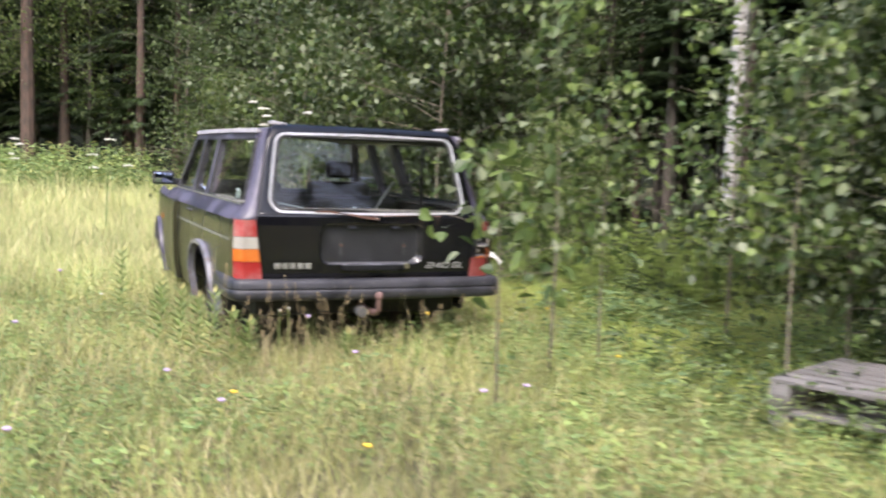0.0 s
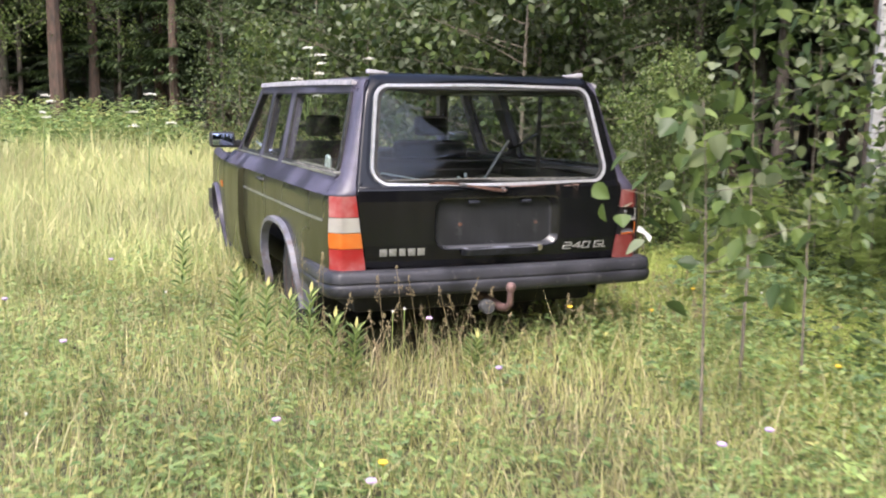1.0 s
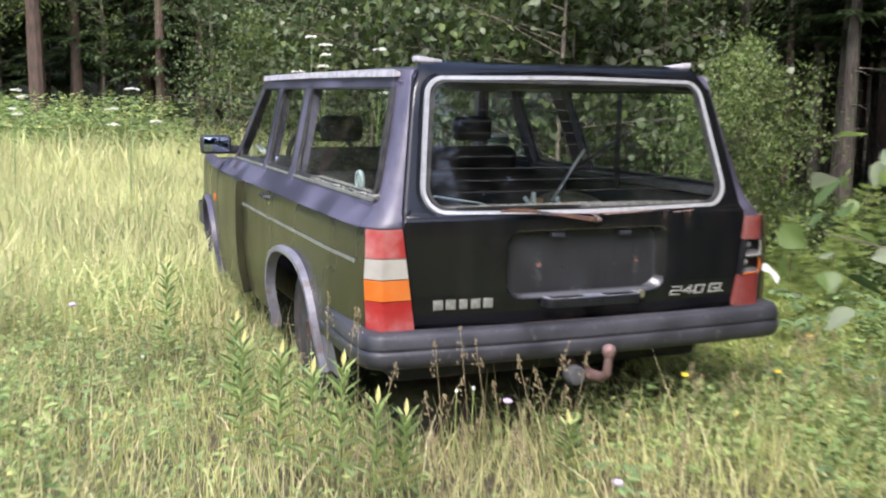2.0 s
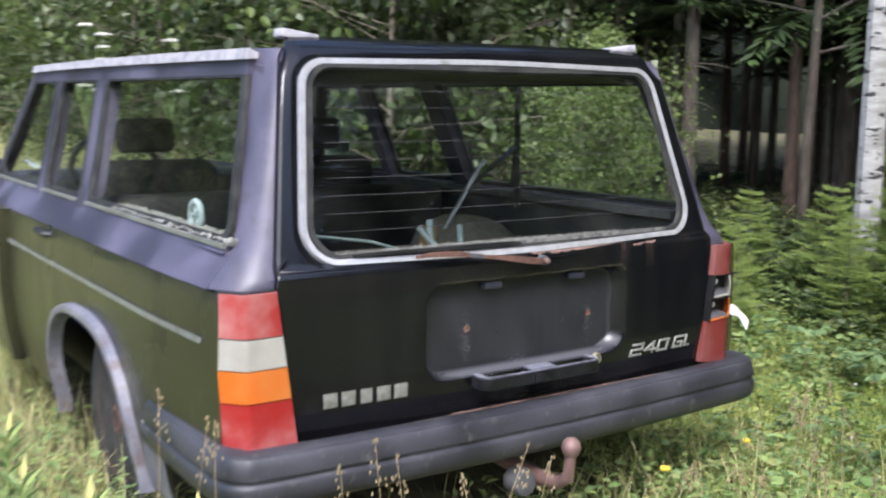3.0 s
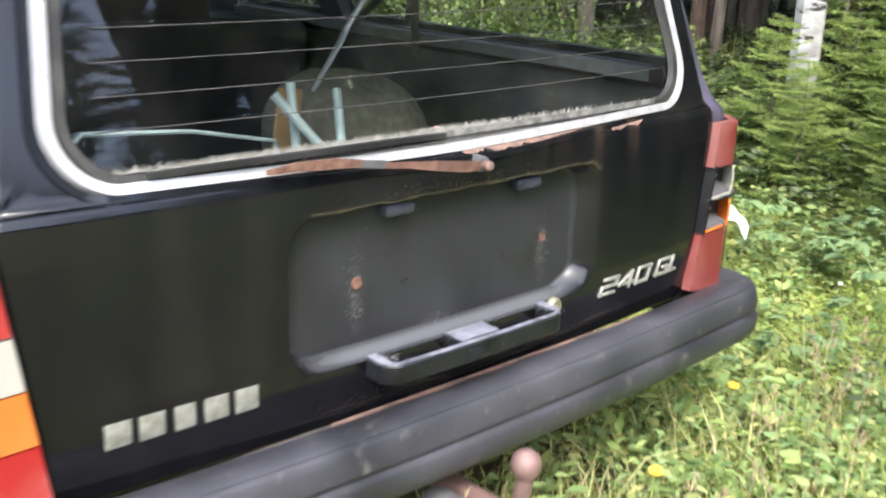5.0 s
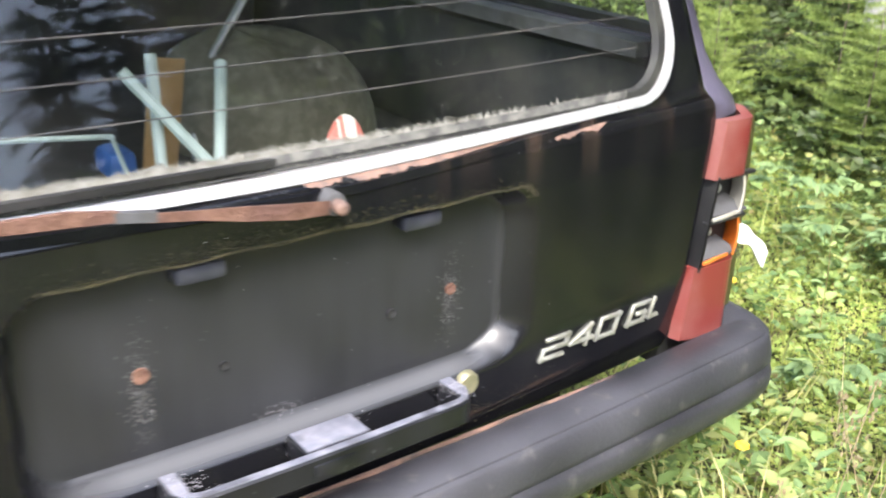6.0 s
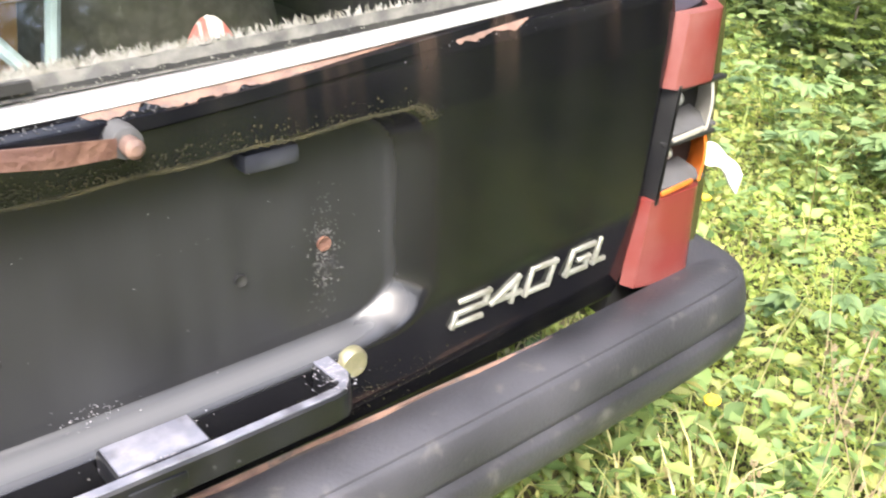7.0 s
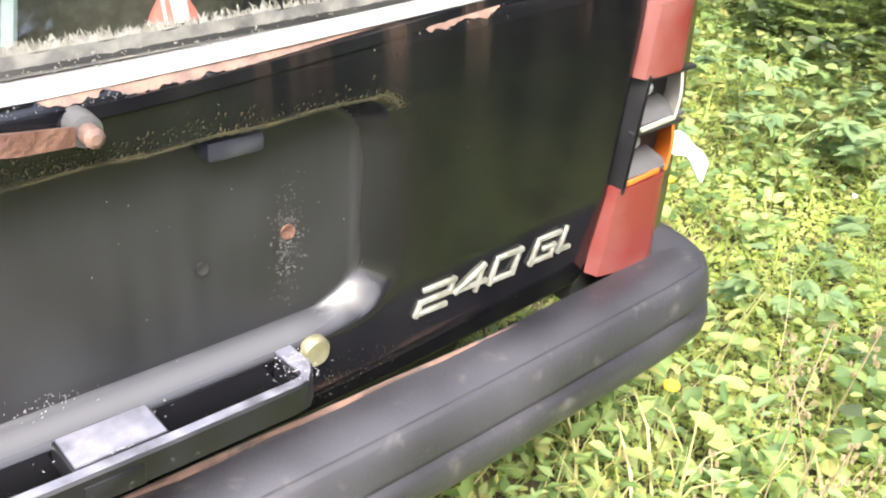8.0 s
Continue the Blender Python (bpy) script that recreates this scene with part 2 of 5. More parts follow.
BARK = material("grey_brown_bark", (0.06, 0.047, 0.037), 0.9, other=(0.11, 0.092, 0.075), scale=18, bump=0.8, bump_scale=30, spread=(1, 1, 0.25), stain=(0.1, 0.12, 0.07), stain_scale=4)
PINE_BARK = material("reddish_pine_bark", (0.11, 0.07, 0.052), 0.9, other=(0.06, 0.045, 0.035), scale=14, bump=0.8, bump_scale=30, spread=(1, 1, 0.3))
BIRCH_BARK = material("white_birch_bark", (0.42, 0.41, 0.385), 0.75, other=(0.24, 0.235, 0.21), scale=7, bump=0.3, bump_scale=30, spread=(1, 1, 2.5),
                      stain=(0.03, 0.03, 0.028), stain_scale=9, stain_low=0.57, stain_high=0.62)
TWIG = material("thin_grey_twig", (0.2, 0.17, 0.13), 0.85, other=(0.12, 0.1, 0.07), scale=30)
PLANK = material("weathered_grey_plank", (0.19, 0.178, 0.168), 0.85, other=(0.12, 0.11, 0.1), scale=6, bump=0.5, bump_scale=40, spread=(0.2, 3, 3))
GRASS = leafy("meadow_grass", [(0.26, 0.3, 0.1), (0.43, 0.45, 0.165), (0.57, 0.53, 0.24), (0.7, 0.61, 0.37), (0.35, 0.41, 0.14)])
STRAW = leafy("dry_straw", [(0.45, 0.38, 0.19), (0.36, 0.28, 0.12), (0.5, 0.46, 0.25), (0.3, 0.24, 0.1)])
FAR_GRASS = leafy("far_meadow_grass", [(0.37, 0.43, 0.18), (0.5, 0.53, 0.22), (0.66, 0.6, 0.33), (0.41, 0.48, 0.21)])
HERB = leafy("herb_leaves", [(0.1, 0.17, 0.055), (0.23, 0.33, 0.11), (0.36, 0.45, 0.15), (0.23, 0.34, 0.15), (0.5, 0.47, 0.17)])
MOSSY = leafy("yellow_green_creepers", [(0.27, 0.38, 0.09), (0.39, 0.47, 0.12), (0.5, 0.52, 0.16), (0.34, 0.44, 0.12)])
BLUISH = leafy("blue_green_leaves", [(0.16, 0.25, 0.115), (0.22, 0.32, 0.14), (0.28, 0.38, 0.15)])
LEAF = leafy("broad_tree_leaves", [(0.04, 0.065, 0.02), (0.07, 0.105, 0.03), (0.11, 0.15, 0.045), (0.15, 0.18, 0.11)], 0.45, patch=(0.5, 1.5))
BUSH_LEAF = leafy("large_bush_leaves", [(0.035, 0.062, 0.016), (0.065, 0.1, 0.026), (0.11, 0.145, 0.038), (0.2, 0.23, 0.14), (0.05, 0.085, 0.022)], 0.4, patch=(0.4, 1.5))
SHRUB_LEAF = leafy("light_shrub_leaves", [(0.07, 0.115, 0.03), (0.12, 0.17, 0.045), (0.18, 0.23, 0.065), (0.21, 0.24, 0.12)], 0.45, 0.4, (0.5, 1.5))
EDGE_GRASS = leafy("green_wood_edge_grass", [(0.24, 0.33, 0.08), (0.35, 0.44, 0.12), (0.47, 0.5, 0.16), (0.56, 0.53, 0.25)])
BRIGHT_LEAF = leafy("pale_sapling_leaves", [(0.05, 0.085, 0.028), (0.1, 0.15, 0.045), (0.2, 0.27, 0.07), (0.3, 0.33, 0.22)], 0.4)
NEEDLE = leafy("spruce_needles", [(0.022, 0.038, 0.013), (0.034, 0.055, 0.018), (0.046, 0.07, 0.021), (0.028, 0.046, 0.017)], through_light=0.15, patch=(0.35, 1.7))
YOUNG_NEEDLE = leafy("young_spruce_needles", [(0.2, 0.28, 0.08), (0.29, 0.37, 0.105), (0.38, 0.45, 0.14)], through_light=0.4)
PETAL_LILAC = material("lilac_petals", (0.5, 0.36, 0.6), 0.7, other=(0.6, 0.48, 0.68), scale=60)
PETAL_WHITE = material("white_petals", (0.72, 0.7, 0.66), 0.7, other=(0.6, 0.6, 0.5), scale=60)
PETAL_YELLOW = material("yellow_petals", (0.75, 0.48, 0.03), 0.7, other=(0.8, 0.6, 0.08), scale=60)
FAR_WOOD = material("far_wood_shade", (0.005, 0.008, 0.004), 1.0, other=(0.013, 0.019, 0.008), scale=0.8, bump=0.8, bump_scale=2, spread=(1, 1, 0.5))
DRY = material("dry_brown_seed_heads", (0.25, 0.19, 0.1), 0.9, other=(0.33, 0.27, 0.16), scale=60)


# ---- building helpers ----
def finish(name, bm, mat, parent=None, label="", smooth=True):
    me = bpy.data.meshes.new(name)
    bmesh.ops.recalc_face_normals(bm, faces=bm.faces)
    if smooth:
        for f in bm.faces:
            f.smooth = True
        for e in bm.edges:
            if len(e.link_faces) == 2 and e.calc_face_angle(0) > radians(38):
                e.smooth = False
    bm.to_mesh(me)
    bm.free()
    me.materials.append(mat)
    ob = new(name, me)
    if parent is not None:
        ob.parent = parent
        ob.matrix_parent_inverse = parent.matrix_world.inverted()
    if label:
        tagged(ob, label)
    return ob


def part(name, bm, mat, parent, label="", smooth=True):
    return finish(name, bm, mat, parent, label, smooth)


def thing(name, at, label, category, group="", kind=""):
    e = new(name)
    e.empty_display_size = 0.2
    e.matrix_world = pose(*at)
    bpy.context.view_layer.update()
    return tagged(e, label, category, group, kind)


def box(size, at=(0, 0, 0), bevel=0.0, turn=None, bm=None, segments=2):
    bm2 = bmesh.new()
    bmesh.ops.create_cube(bm2, size=1)
    bmesh.ops.scale(bm2, vec=size, verts=bm2.verts)
    if bevel:
        bmesh.ops.bevel(bm2, geom=bm2.edges[:], offset=bevel, segments=segments, affect="EDGES", profile=0.5)
    m = Matrix.Translation(at) @ (turn.to_4x4() if turn else Matrix())
    bmesh.ops.transform(bm2, matrix=m, verts=bm2.verts)
    return join(bm, bm2)


def join(bm, bm2):
    if bm is None:
        return bm2
    me = bpy.data.meshes.new("tmp")
    bm2.to_mesh(me)
    bm2.free()
    bm.from_mesh(me)
    bpy.data.meshes.remove(me)
    return bm


def sheet(fn, nu, nv, thick=0.0, inward=(0, 0, 0), bm=None):
    """A skin from fn(u, v), u and v in 0 to 1; with thickness its rims are closed."""
    bm2 = bmesh.new()
    rows = [[bm2.verts.new(fn(i / nu, j / nv)) for j in range(nv + 1)] for i in range(nu + 1)]
    for i in range(nu):
        for j in range(nv):
            bm2.faces.new((rows[i][j], rows[i + 1][j], rows[i + 1][j + 1], rows[i][j + 1]))
    if thick:
        off = Vector(inward) * thick
        back = [[bm2.verts.new(v.co + off) for v in r] for r in rows]
        for i in range(nu):
            for j in range(nv):
                bm2.faces.new((back[i][j], back[i][j + 1], back[i + 1][j + 1], back[i + 1][j]))
        rim = [(i, 0) for i in range(nu)] + [(nu, j) for j in range(nv)] + [(i, nv) for i in range(nu, 0, -1)] + [(0, j) for j in range(nv, 0, -1)]
        for a, b in zip(rim, rim[1:] + rim[:1]):
            bm2.faces.new((rows[a[0]][a[1]], rows[b[0]][b[1]], back[b[0]][b[1]], back[a[0]][a[1]]))
    return join(bm, bm2)


def sweep(points, section, closed=False, bm=None, up=None, caps=True):
    """Sweep a closed section [(across, up)] along points; up: what stays upright."""
    bm2 = bmesh.new()
    pts = [Vector(p) for p in points]
    n = len(pts)
    rings = []
    for i, p in enumerate(pts):
        a = pts[(i - 1) % n] if closed or i else pts[0]
        b = pts[(i + 1) % n] if closed or i < n - 1 else pts[-1]
        d = (b - a).normalized()
        u = Vector(up[i] if isinstance(up, list) else up) if up is not None else (Vector((0, 0, 1)) if abs(d.z) < 0.9 else Vector((0, 1, 0)))
        side = d.cross(u).normalized()
        u2 = side.cross(d).normalized()
        rings.append([bm2.verts.new(p + side * s + u2 * h) for s, h in (section(i) if callable(section) else section)])
    k = len(rings[0])
    for i in range(n if closed else n - 1):
        r, q = rings[i], rings[(i + 1) % n]
        for j in range(k):
            bm2.faces.new((r[j], r[(j + 1) % k], q[(j + 1) % k], q[j]))
    if caps and not closed:
        bm2.faces.new(rings[0][::-1])
        bm2.faces.new(rings[-1])
    return join(bm, bm2)


def circle(r, k=8):
    return [(r * math.cos(2 * math.pi * i / k), r * math.sin(2 * math.pi * i / k)) for i in range(k)]


def rod(points, r, k=8, bm=None):
    return sweep(points, circle(r, k) if not callable(r) else (lambda i: circle(r(i), k)), bm=bm)


def spin(profile, at, axis="z", k=20, bm=None):
    """Turn a profile [(radius, along)] about an axis."""
    bm2 = bmesh.new()
    rings = []
    for r, h in profile:
        ring = []
        for i in range(k):
            c, s = r * math.cos(2 * math.pi * i / k), r * math.sin(2 * math.pi * i / k)
            ring.append(bm2.verts.new({"z": (c, s, h), "x": (h, c, s), "y": (c, h, s)}[axis]))
        rings.append(ring)
    for a, b in zip(rings, rings[1:]):
        for i in range(k):
            bm2.faces.new((a[i], a[(i + 1) % k], b[(i + 1) % k], b[i]))
    bm2.faces.new(rings[0])
    bm2.faces.new(rings[-1][::-1])
    bmesh.ops.translate(bm2, vec=at, verts=bm2.verts)
    return join(bm, bm2)


def rounded(corners, r, k=6):
    """A closed outline in a plane, its corners rounded by r."""
    out, n = [], len(corners)
    for i, c in enumerate(corners):
        c = Vector(c)
        a, b = (Vector(corners[i - 1]) - c).normalized(), (Vector(corners[(i + 1) % n]) - c).normalized()
        rr = r[i] if isinstance(r, (list, tuple)) else r
        half = a.angle(b) / 2
        t = rr / math.tan(half)
        centre = c + (a + b).normalized() * (rr / math.sin(half))
        s, e = c + a * t - centre, c + b * t - centre
        for j in range(k + 1):
            w = s.lerp(e, j / k).normalized() * rr
            out.append(centre + w)
    return out


def mesh_from(name, verts, sides, mat, parent=None, label="", category="", kind="", index=None):
    """A mesh out of many equal polygons with the given number of sides, each on its own corners (or by index)."""
    verts = np.asarray(verts, dtype=np.float32).reshape(-1, 3)
    index = np.arange(len(verts)) if index is None else np.asarray(index).reshape(-1)
    me = bpy.data.meshes.new(name)
    count = len(index) // sides
    me.vertices.add(len(verts))
    me.vertices.foreach_set("co", verts.reshape(-1))
    me.loops.add(len(index))
    me.loops.foreach_set("vertex_index", index.astype(np.int32))
    me.polygons.add(count)
    me.polygons.foreach_set("loop_start", (np.arange(count) * sides).astype(np.int32))
    me.update(calc_edges=True)
    me.validate()
    me.materials.append(mat)
    ob = new(name, me)
    if parent is not None:
        ob.parent = parent
        ob.matrix_parent_inverse = parent.matrix_world.inverted()
    return tagged(ob, label, category, "", kind)


rng = np.random.default_rng(7)


def height(x, y):
    """The lie of the land."""
    return 0.03 * np.sin(x * 0.9 + 0.4) * np.cos(y * 0.7) + 0.05 * np.sin(x * 0.23 + y * 0.19) + 0.12 * np.clip((x - 1.6) / 2.5, 0, 1)


def flecks(name, n, spot, size, mat, parent, label=""):
    """Small flat flakes: spot(k) gives the place, and the axes of the surface there."""
    v = []
    for k in range(n):
        p, a, b = (np.array(q, float) for q in spot(k))
        s, t, w = size * rng.uniform(0.3, 1.2), size * rng.uniform(0.3, 1.2), rng.uniform(0, 6.28)
        a, b = a * math.cos(w) + b * math.sin(w), b * math.cos(w) - a * math.sin(w)
        v += [p + a * s, p + b * t + a * s * 0.3, p - a * s * 0.8, p - b * t]
    return mesh_from(name, v, 4, mat, parent, label, "", "stuff")


def blades(xy, h, w, lean, curl=0.5):
    """Grass blades: tapered, bent strips of two quads, on the ground at xy."""
    n = len(xy)
    a = rng.uniform(0, 2 * math.pi, n)
    b = rng.uniform(0, 2 * math.pi, n)
    side = np.stack([np.cos(a), np.sin(a), np.zeros(n)], 1)
    out = np.stack([np.cos(b), np.sin(b), np.zeros(n)], 1)
    base = np.stack([xy[:, 0], xy[:, 1], height(xy[:, 0], xy[:, 1]) - 0.02], 1)
    h, w, lean = (np.asarray(v)[:, None] for v in (h, w, lean))
    z = np.array([[0, 0, 1.0]])
    p1 = base + z * h * 0.55 + out * lean * h * 0.3
    p2 = base + z * h * (1 - 0.25 * lean) + out * lean * h * (0.3 + curl)
    v = np.stack([base - side * w, base + side * w, p1 + side * w * 0.8, p1 - side * w * 0.8, p2 + side * w * 0.12, p2 - side * w * 0.12], 1)
    i = np.arange(n)[:, None] * 6 + np.array([[0, 1, 2, 3, 3, 2, 4, 5]])
    return v.reshape(-1, 3), i.reshape(-1)


def leaves(at, along, normal, length, width):
    """Pointed leaves, folded a little along the midrib: two quads each."""
    n = len(at)
    along = along / np.linalg.norm(along, axis=1)[:, None]
    side = np.cross(along, normal)
    side /= np.maximum(np.linalg.norm(side, axis=1), 1e-6)[:, None]
    nrm = np.cross(side, along)
    L, W = np.asarray(length).reshape(-1, 1) * np.ones((n, 1)), np.asarray(width).reshape(-1, 1) * np.ones((n, 1))
    base, tip = at, at + along * L - nrm * L * 0.12
    mid = at + along * L * 0.4
    l1, r1 = mid + side * W * 0.5 + nrm * W * 0.12, mid - side * W * 0.5 + nrm * W * 0.12
    m2 = at + along * L * 0.72 - nrm * L * 0.04
    v = np.stack([base, l1, m2 + side * W * 0.3, tip, m2 - side * W * 0.3, r1], 1)
    i = np.arange(n)[:, None] * 6 + np.array([[0, 1, 2, 3, 0, 3, 4, 5]])
    return v.reshape(-1, 3), i.reshape(-1)


def fine_leaves(at, along, normal, length, width):
    """Broad leaves with a rounded outline, folded along the midrib: four quads each."""
    n = len(at)
    along = along / np.linalg.norm(along, axis=1)[:, None]
    side = np.cross(along, normal)
    side /= np.maximum(np.linalg.norm(side, axis=1), 1e-6)[:, None]
    nrm = np.cross(side, along)
    L, W = np.asarray(length).reshape(-1, 1) * np.ones((n, 1)), np.asarray(width).reshape(-1, 1) * np.ones((n, 1))
    mid = lambda f: at + along * L * f - nrm * L * 0.16 * f * f
    v = [mid(0.0)]
    for q in (1, -1):
        v += [mid(f) + side * W * w * q + nrm * W * w * 0.3 for f, w in ((0.12, 0.3), (0.36, 0.5), (0.62, 0.42), (0.84, 0.2))]
    v.append(mid(1.0))
    i = np.arange(n)[:, None] * 10 + np.array([[0, 1, 2, 3, 0, 3, 4, 9, 0, 7, 6, 5, 0, 9, 8, 7]])
    return np.stack(v, 1).reshape(-1, 3), i.reshape(-1)


# ---- ground ----
def land(u, v):
    x, y = (2 * u - 1), (2 * v - 1)
    x, y = 400 * x * abs(x) ** 2.2, 400 * y * abs(y) ** 2.2
    return (x, y, float(height(x, y)) * (1 if abs(x) < 60 and abs(y) < 60 else 0.0))


tagged(finish("ground", sheet(land, 160, 160), SOIL), "rough meadow ground with soil and litter", "ground", "", "structure")


# ---- the estate car ----
def side_x(z, y=1.0):
    """Half width of the body at a height."""
    w = float(np.interp(z, (0.18, 0.26, 0.40, 0.55, 0.72, 0.80, 0.83, 0.85, 0.90, 0.915, 1.335), (0.775, 0.80, 0.825, 0.835, 0.834, 0.831, 0.823, 0.808, 0.766, 0.752, 0.637)))
    return w - 0.02 * max(0.0, 1 - y / 0.5) - 0.14 * max(0.0, (y - 2.7) / 1.6) ** 1.5


def gate_y(z, x=0.0):
    """The rear face of the tailgate."""
    y = float(np.interp(z, (0.46, 0.50, 0.60, 0.80, 0.852, 0.862, 0.872, 0.89, 1.335, 1.365, 1.395), (0.078, 0.07, 0.06, 0.06, 0.0625, 0.067, 0.083, 0.088, 0.225, 0.245, 0.30)))
    return y + 0.028 * (x / 0.65) ** 2


def gate_w(z):
    return float(np.interp(z, (0.47, 0.49, 0.83, 1.34, 1.40), (0.636, 0.649, 0.690, 0.600, 0.55)))


def smooth(a):
    a = min(max(a, 0.0), 1.0)
    return a * a * (3 - 2 * a)


car = thing("estate_car", (0, 2.3, 0), "abandoned faded black estate car standing in tall grass", "car")
car.location = (0, 2.3, 0)
bpy.context.view_layer.update()


def arch(y, at):
    d = abs((y - at) / 0.42)
    return 0.24 + 0.37 * (1 - d ** 2.6) ** (1 / 2.6) if d < 1 else 0.0


def panel(s, y0, y1, top=0.828, low=0.25, columns=40, thick=0.014):
    def fn(u, v):
        y = y0 + (y1 - y0) * u
        lo = max(low + (0.13 if y < 0.5 else 0.0), arch(y, 1.12), arch(y, 3.50))
        z = lo + (top - lo) * v
        return (s * side_x(z, y), y, z)
    return sheet(fn, columns, 26, thick, (-s, 0, 0))


def arch_lip(s, at):
    pts = []
    for i in range(25):
        a = math.pi * i / 24
        c, sn = math.cos(a), math.sin(a)
        y, z = at - 0.425 * math.copysign(abs(c) ** (2 / 2.6), c), 0.24 + 0.375 * abs(sn) ** (2 / 2.6)
        pts.append((s * (side_x(z, y) + 0.004), y, z))
    pts = [(pts[0][0], pts[0][1] - 0.01, 0.20)] + pts + [(pts[-1][0], pts[-1][1], 0.20)]
    flat = [(-0.02, -0.02), (0.022, -0.012), (0.026, 0.0), (0.022, 0.012), (-0.02, 0.02)]
    return sweep(pts, [(b, a) for a, b in flat], up=(s, 0, 0))


def side_glass(s, corners):
    """A pane in the plane of the side windows; corners are (y, z)."""
    out = rounded([(y, z, 0) for y, z in corners], 0.035, 4)
    bm = bmesh.new()
    bm.faces.new([bm.verts.new((s * (side_x(p.y) - 0.012), p.x, p.y)) for p in out])
    return bm


def side_frame(s, corners, w):
    out = rounded([(y, z, 0) for y, z in corners], 0.035, 4)
    return sweep([(s * (side_x(p.y) - 0.004), p.x, p.y) for p in out], [(-w, -0.006), (w, -0.006), (w, 0.006), (-w, 0.006)], closed=True, up=(s, 0, 0.27))


def pillar(s, low, high, wide_low, wide_high, z0=0.90, z1=1.335):
    def fn(u, v):
        z = z0 + (z1 - z0) * v
        y = low + (high - low) * v + (u - 0.5) * (wide_low + (wide_high - wide_low) * v)
        return (s * (side_x(z) + 0.002), y, z)
    return sheet(fn, 4, 8, 0.05, (-s, 0, 0))


WIN_REAR = [(0.215, 0.925), (1.335, 0.925), (1.44, 1.305), (0.345, 1.305)]
WIN_DOOR = [(1.44, 0.925), (1.90, 0.925), (1.99, 1.305), (1.545, 1.305)]
WIN_FRONT = [(1.99, 0.925), (2.66, 0.925), (2.40, 1.305), (2.07, 1.305)]
for s in (-1, 1):
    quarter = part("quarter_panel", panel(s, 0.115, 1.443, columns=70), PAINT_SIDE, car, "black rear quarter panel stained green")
    # the lip's pale grey stands in for sky reflected on its flared paint
    part("arch_lip", arch_lip(s, 1.12), PRIMER_AND_SHEEN, quarter, "wheel arch lip with the sky's sheen in its pale grey")
    rear_door = part("rear_door", panel(s, 1.45, 2.125), PAINT_SIDE, car)
    part("primer_patch", sheet(lambda u, v: (s * (side_x(0.22 + 0.20 * v) + 0.003), 0.50 + (0.20 - 0.07 * v) * u, 0.22 + 0.20 * v), 6, 6, 0.004, (-s, 0, 0)), PRIMER_AND_SHEEN, quarter, "bare primer patch behind the wheel")
    part("door_handle", sweep([(s * 0.815, 1.50, 0.80), (s * 0.846, 1.52, 0.805), (s * 0.846, 1.63, 0.805), (s * 0.815, 1.65, 0.80)], circle(0.011, 8)), BLACK, rear_door)
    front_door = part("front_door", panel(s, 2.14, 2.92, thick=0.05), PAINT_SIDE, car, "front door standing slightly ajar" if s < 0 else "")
    if s < 0:
        hinge = Matrix.Translation((-0.80, 2.92, 0)) @ Matrix.Rotation(radians(-2.6), 4, "Z") @ Matrix.Translation((0.80, -2.92, 0))
        front_door.data.transform(hinge)
    fender = part("front_fender", panel(s, 2.935, 4.25), PAINT_SIDE, car)
    part("arch_lip", arch_lip(s, 3.50), PAINT, fender)
    part("side_marker", box((0.012, 0.07, 0.045), (s * (side_x(0.66, 3.05) + 0.002), 3.05, 0.66), 0.004), AMBER, fender, "amber side marker lens")
    for y0, y1, who in ((0.206, 1.44, quarter), (1.455, 2.12, rear_door)):
        part("side_trim", sweep([(s * (side_x(0.715, y) + 0.003), y, 0.715) for y in np.linspace(y0, y1, 12)], [(-0.002, -0.007), (0.005, -0.004), (0.005, 0.004), (-0.002, 0.007)]), STEEL, who, "thin bright side trim strip")
    part("shoulder", sheet(lambda u, v: (s * (side_x(0.830 + 0.075 * v, 0.195 + 2.72 * u) + 0.001), 0.195 + 2.72 * u, 0.830 + 0.075 * v), 40, 8, 0.014, (-s, 0, 0)), PAINT, car, "lilac-grey shoulder of the body side")
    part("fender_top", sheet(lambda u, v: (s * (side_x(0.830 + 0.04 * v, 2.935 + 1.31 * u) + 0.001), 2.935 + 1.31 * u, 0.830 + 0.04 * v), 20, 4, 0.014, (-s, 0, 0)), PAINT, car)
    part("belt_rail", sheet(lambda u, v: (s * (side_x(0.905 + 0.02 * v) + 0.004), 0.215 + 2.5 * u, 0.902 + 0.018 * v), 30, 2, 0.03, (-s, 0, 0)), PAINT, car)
    for corners, who in ((WIN_REAR, "cargo_window"), (WIN_DOOR, "rear_door_window"), (WIN_FRONT, "front_door_window")):
        g = part(who, side_glass(s, corners), GLASS, car, "dusty clear side window glass", False)
        g.visible_shadow = False
        part("window_seal", side_frame(s, corners, 0.013), SEAL, g)
        part("sill_trim", sweep([(s * (side_x(0.918) + 0.006), y, 0.918) for y in np.linspace(corners[0][0], corners[1][0], 16)], [(-0.006, -0.005), (0.005, -0.004), (0.005, 0.004), (-0.006, 0.006)]), STEEL, g, "dull bright window sill trim")
    part("pillar", pillar(s, 1.385, 1.495, 0.10, 0.12), PAINT, car)
    part("pillar", pillar(s, 1.945, 2.03, 0.07, 0.06), PAINT, car)
    part("pillar", pillar(s, 2.71, 2.43, 0.07, 0.06), PAINT, car)
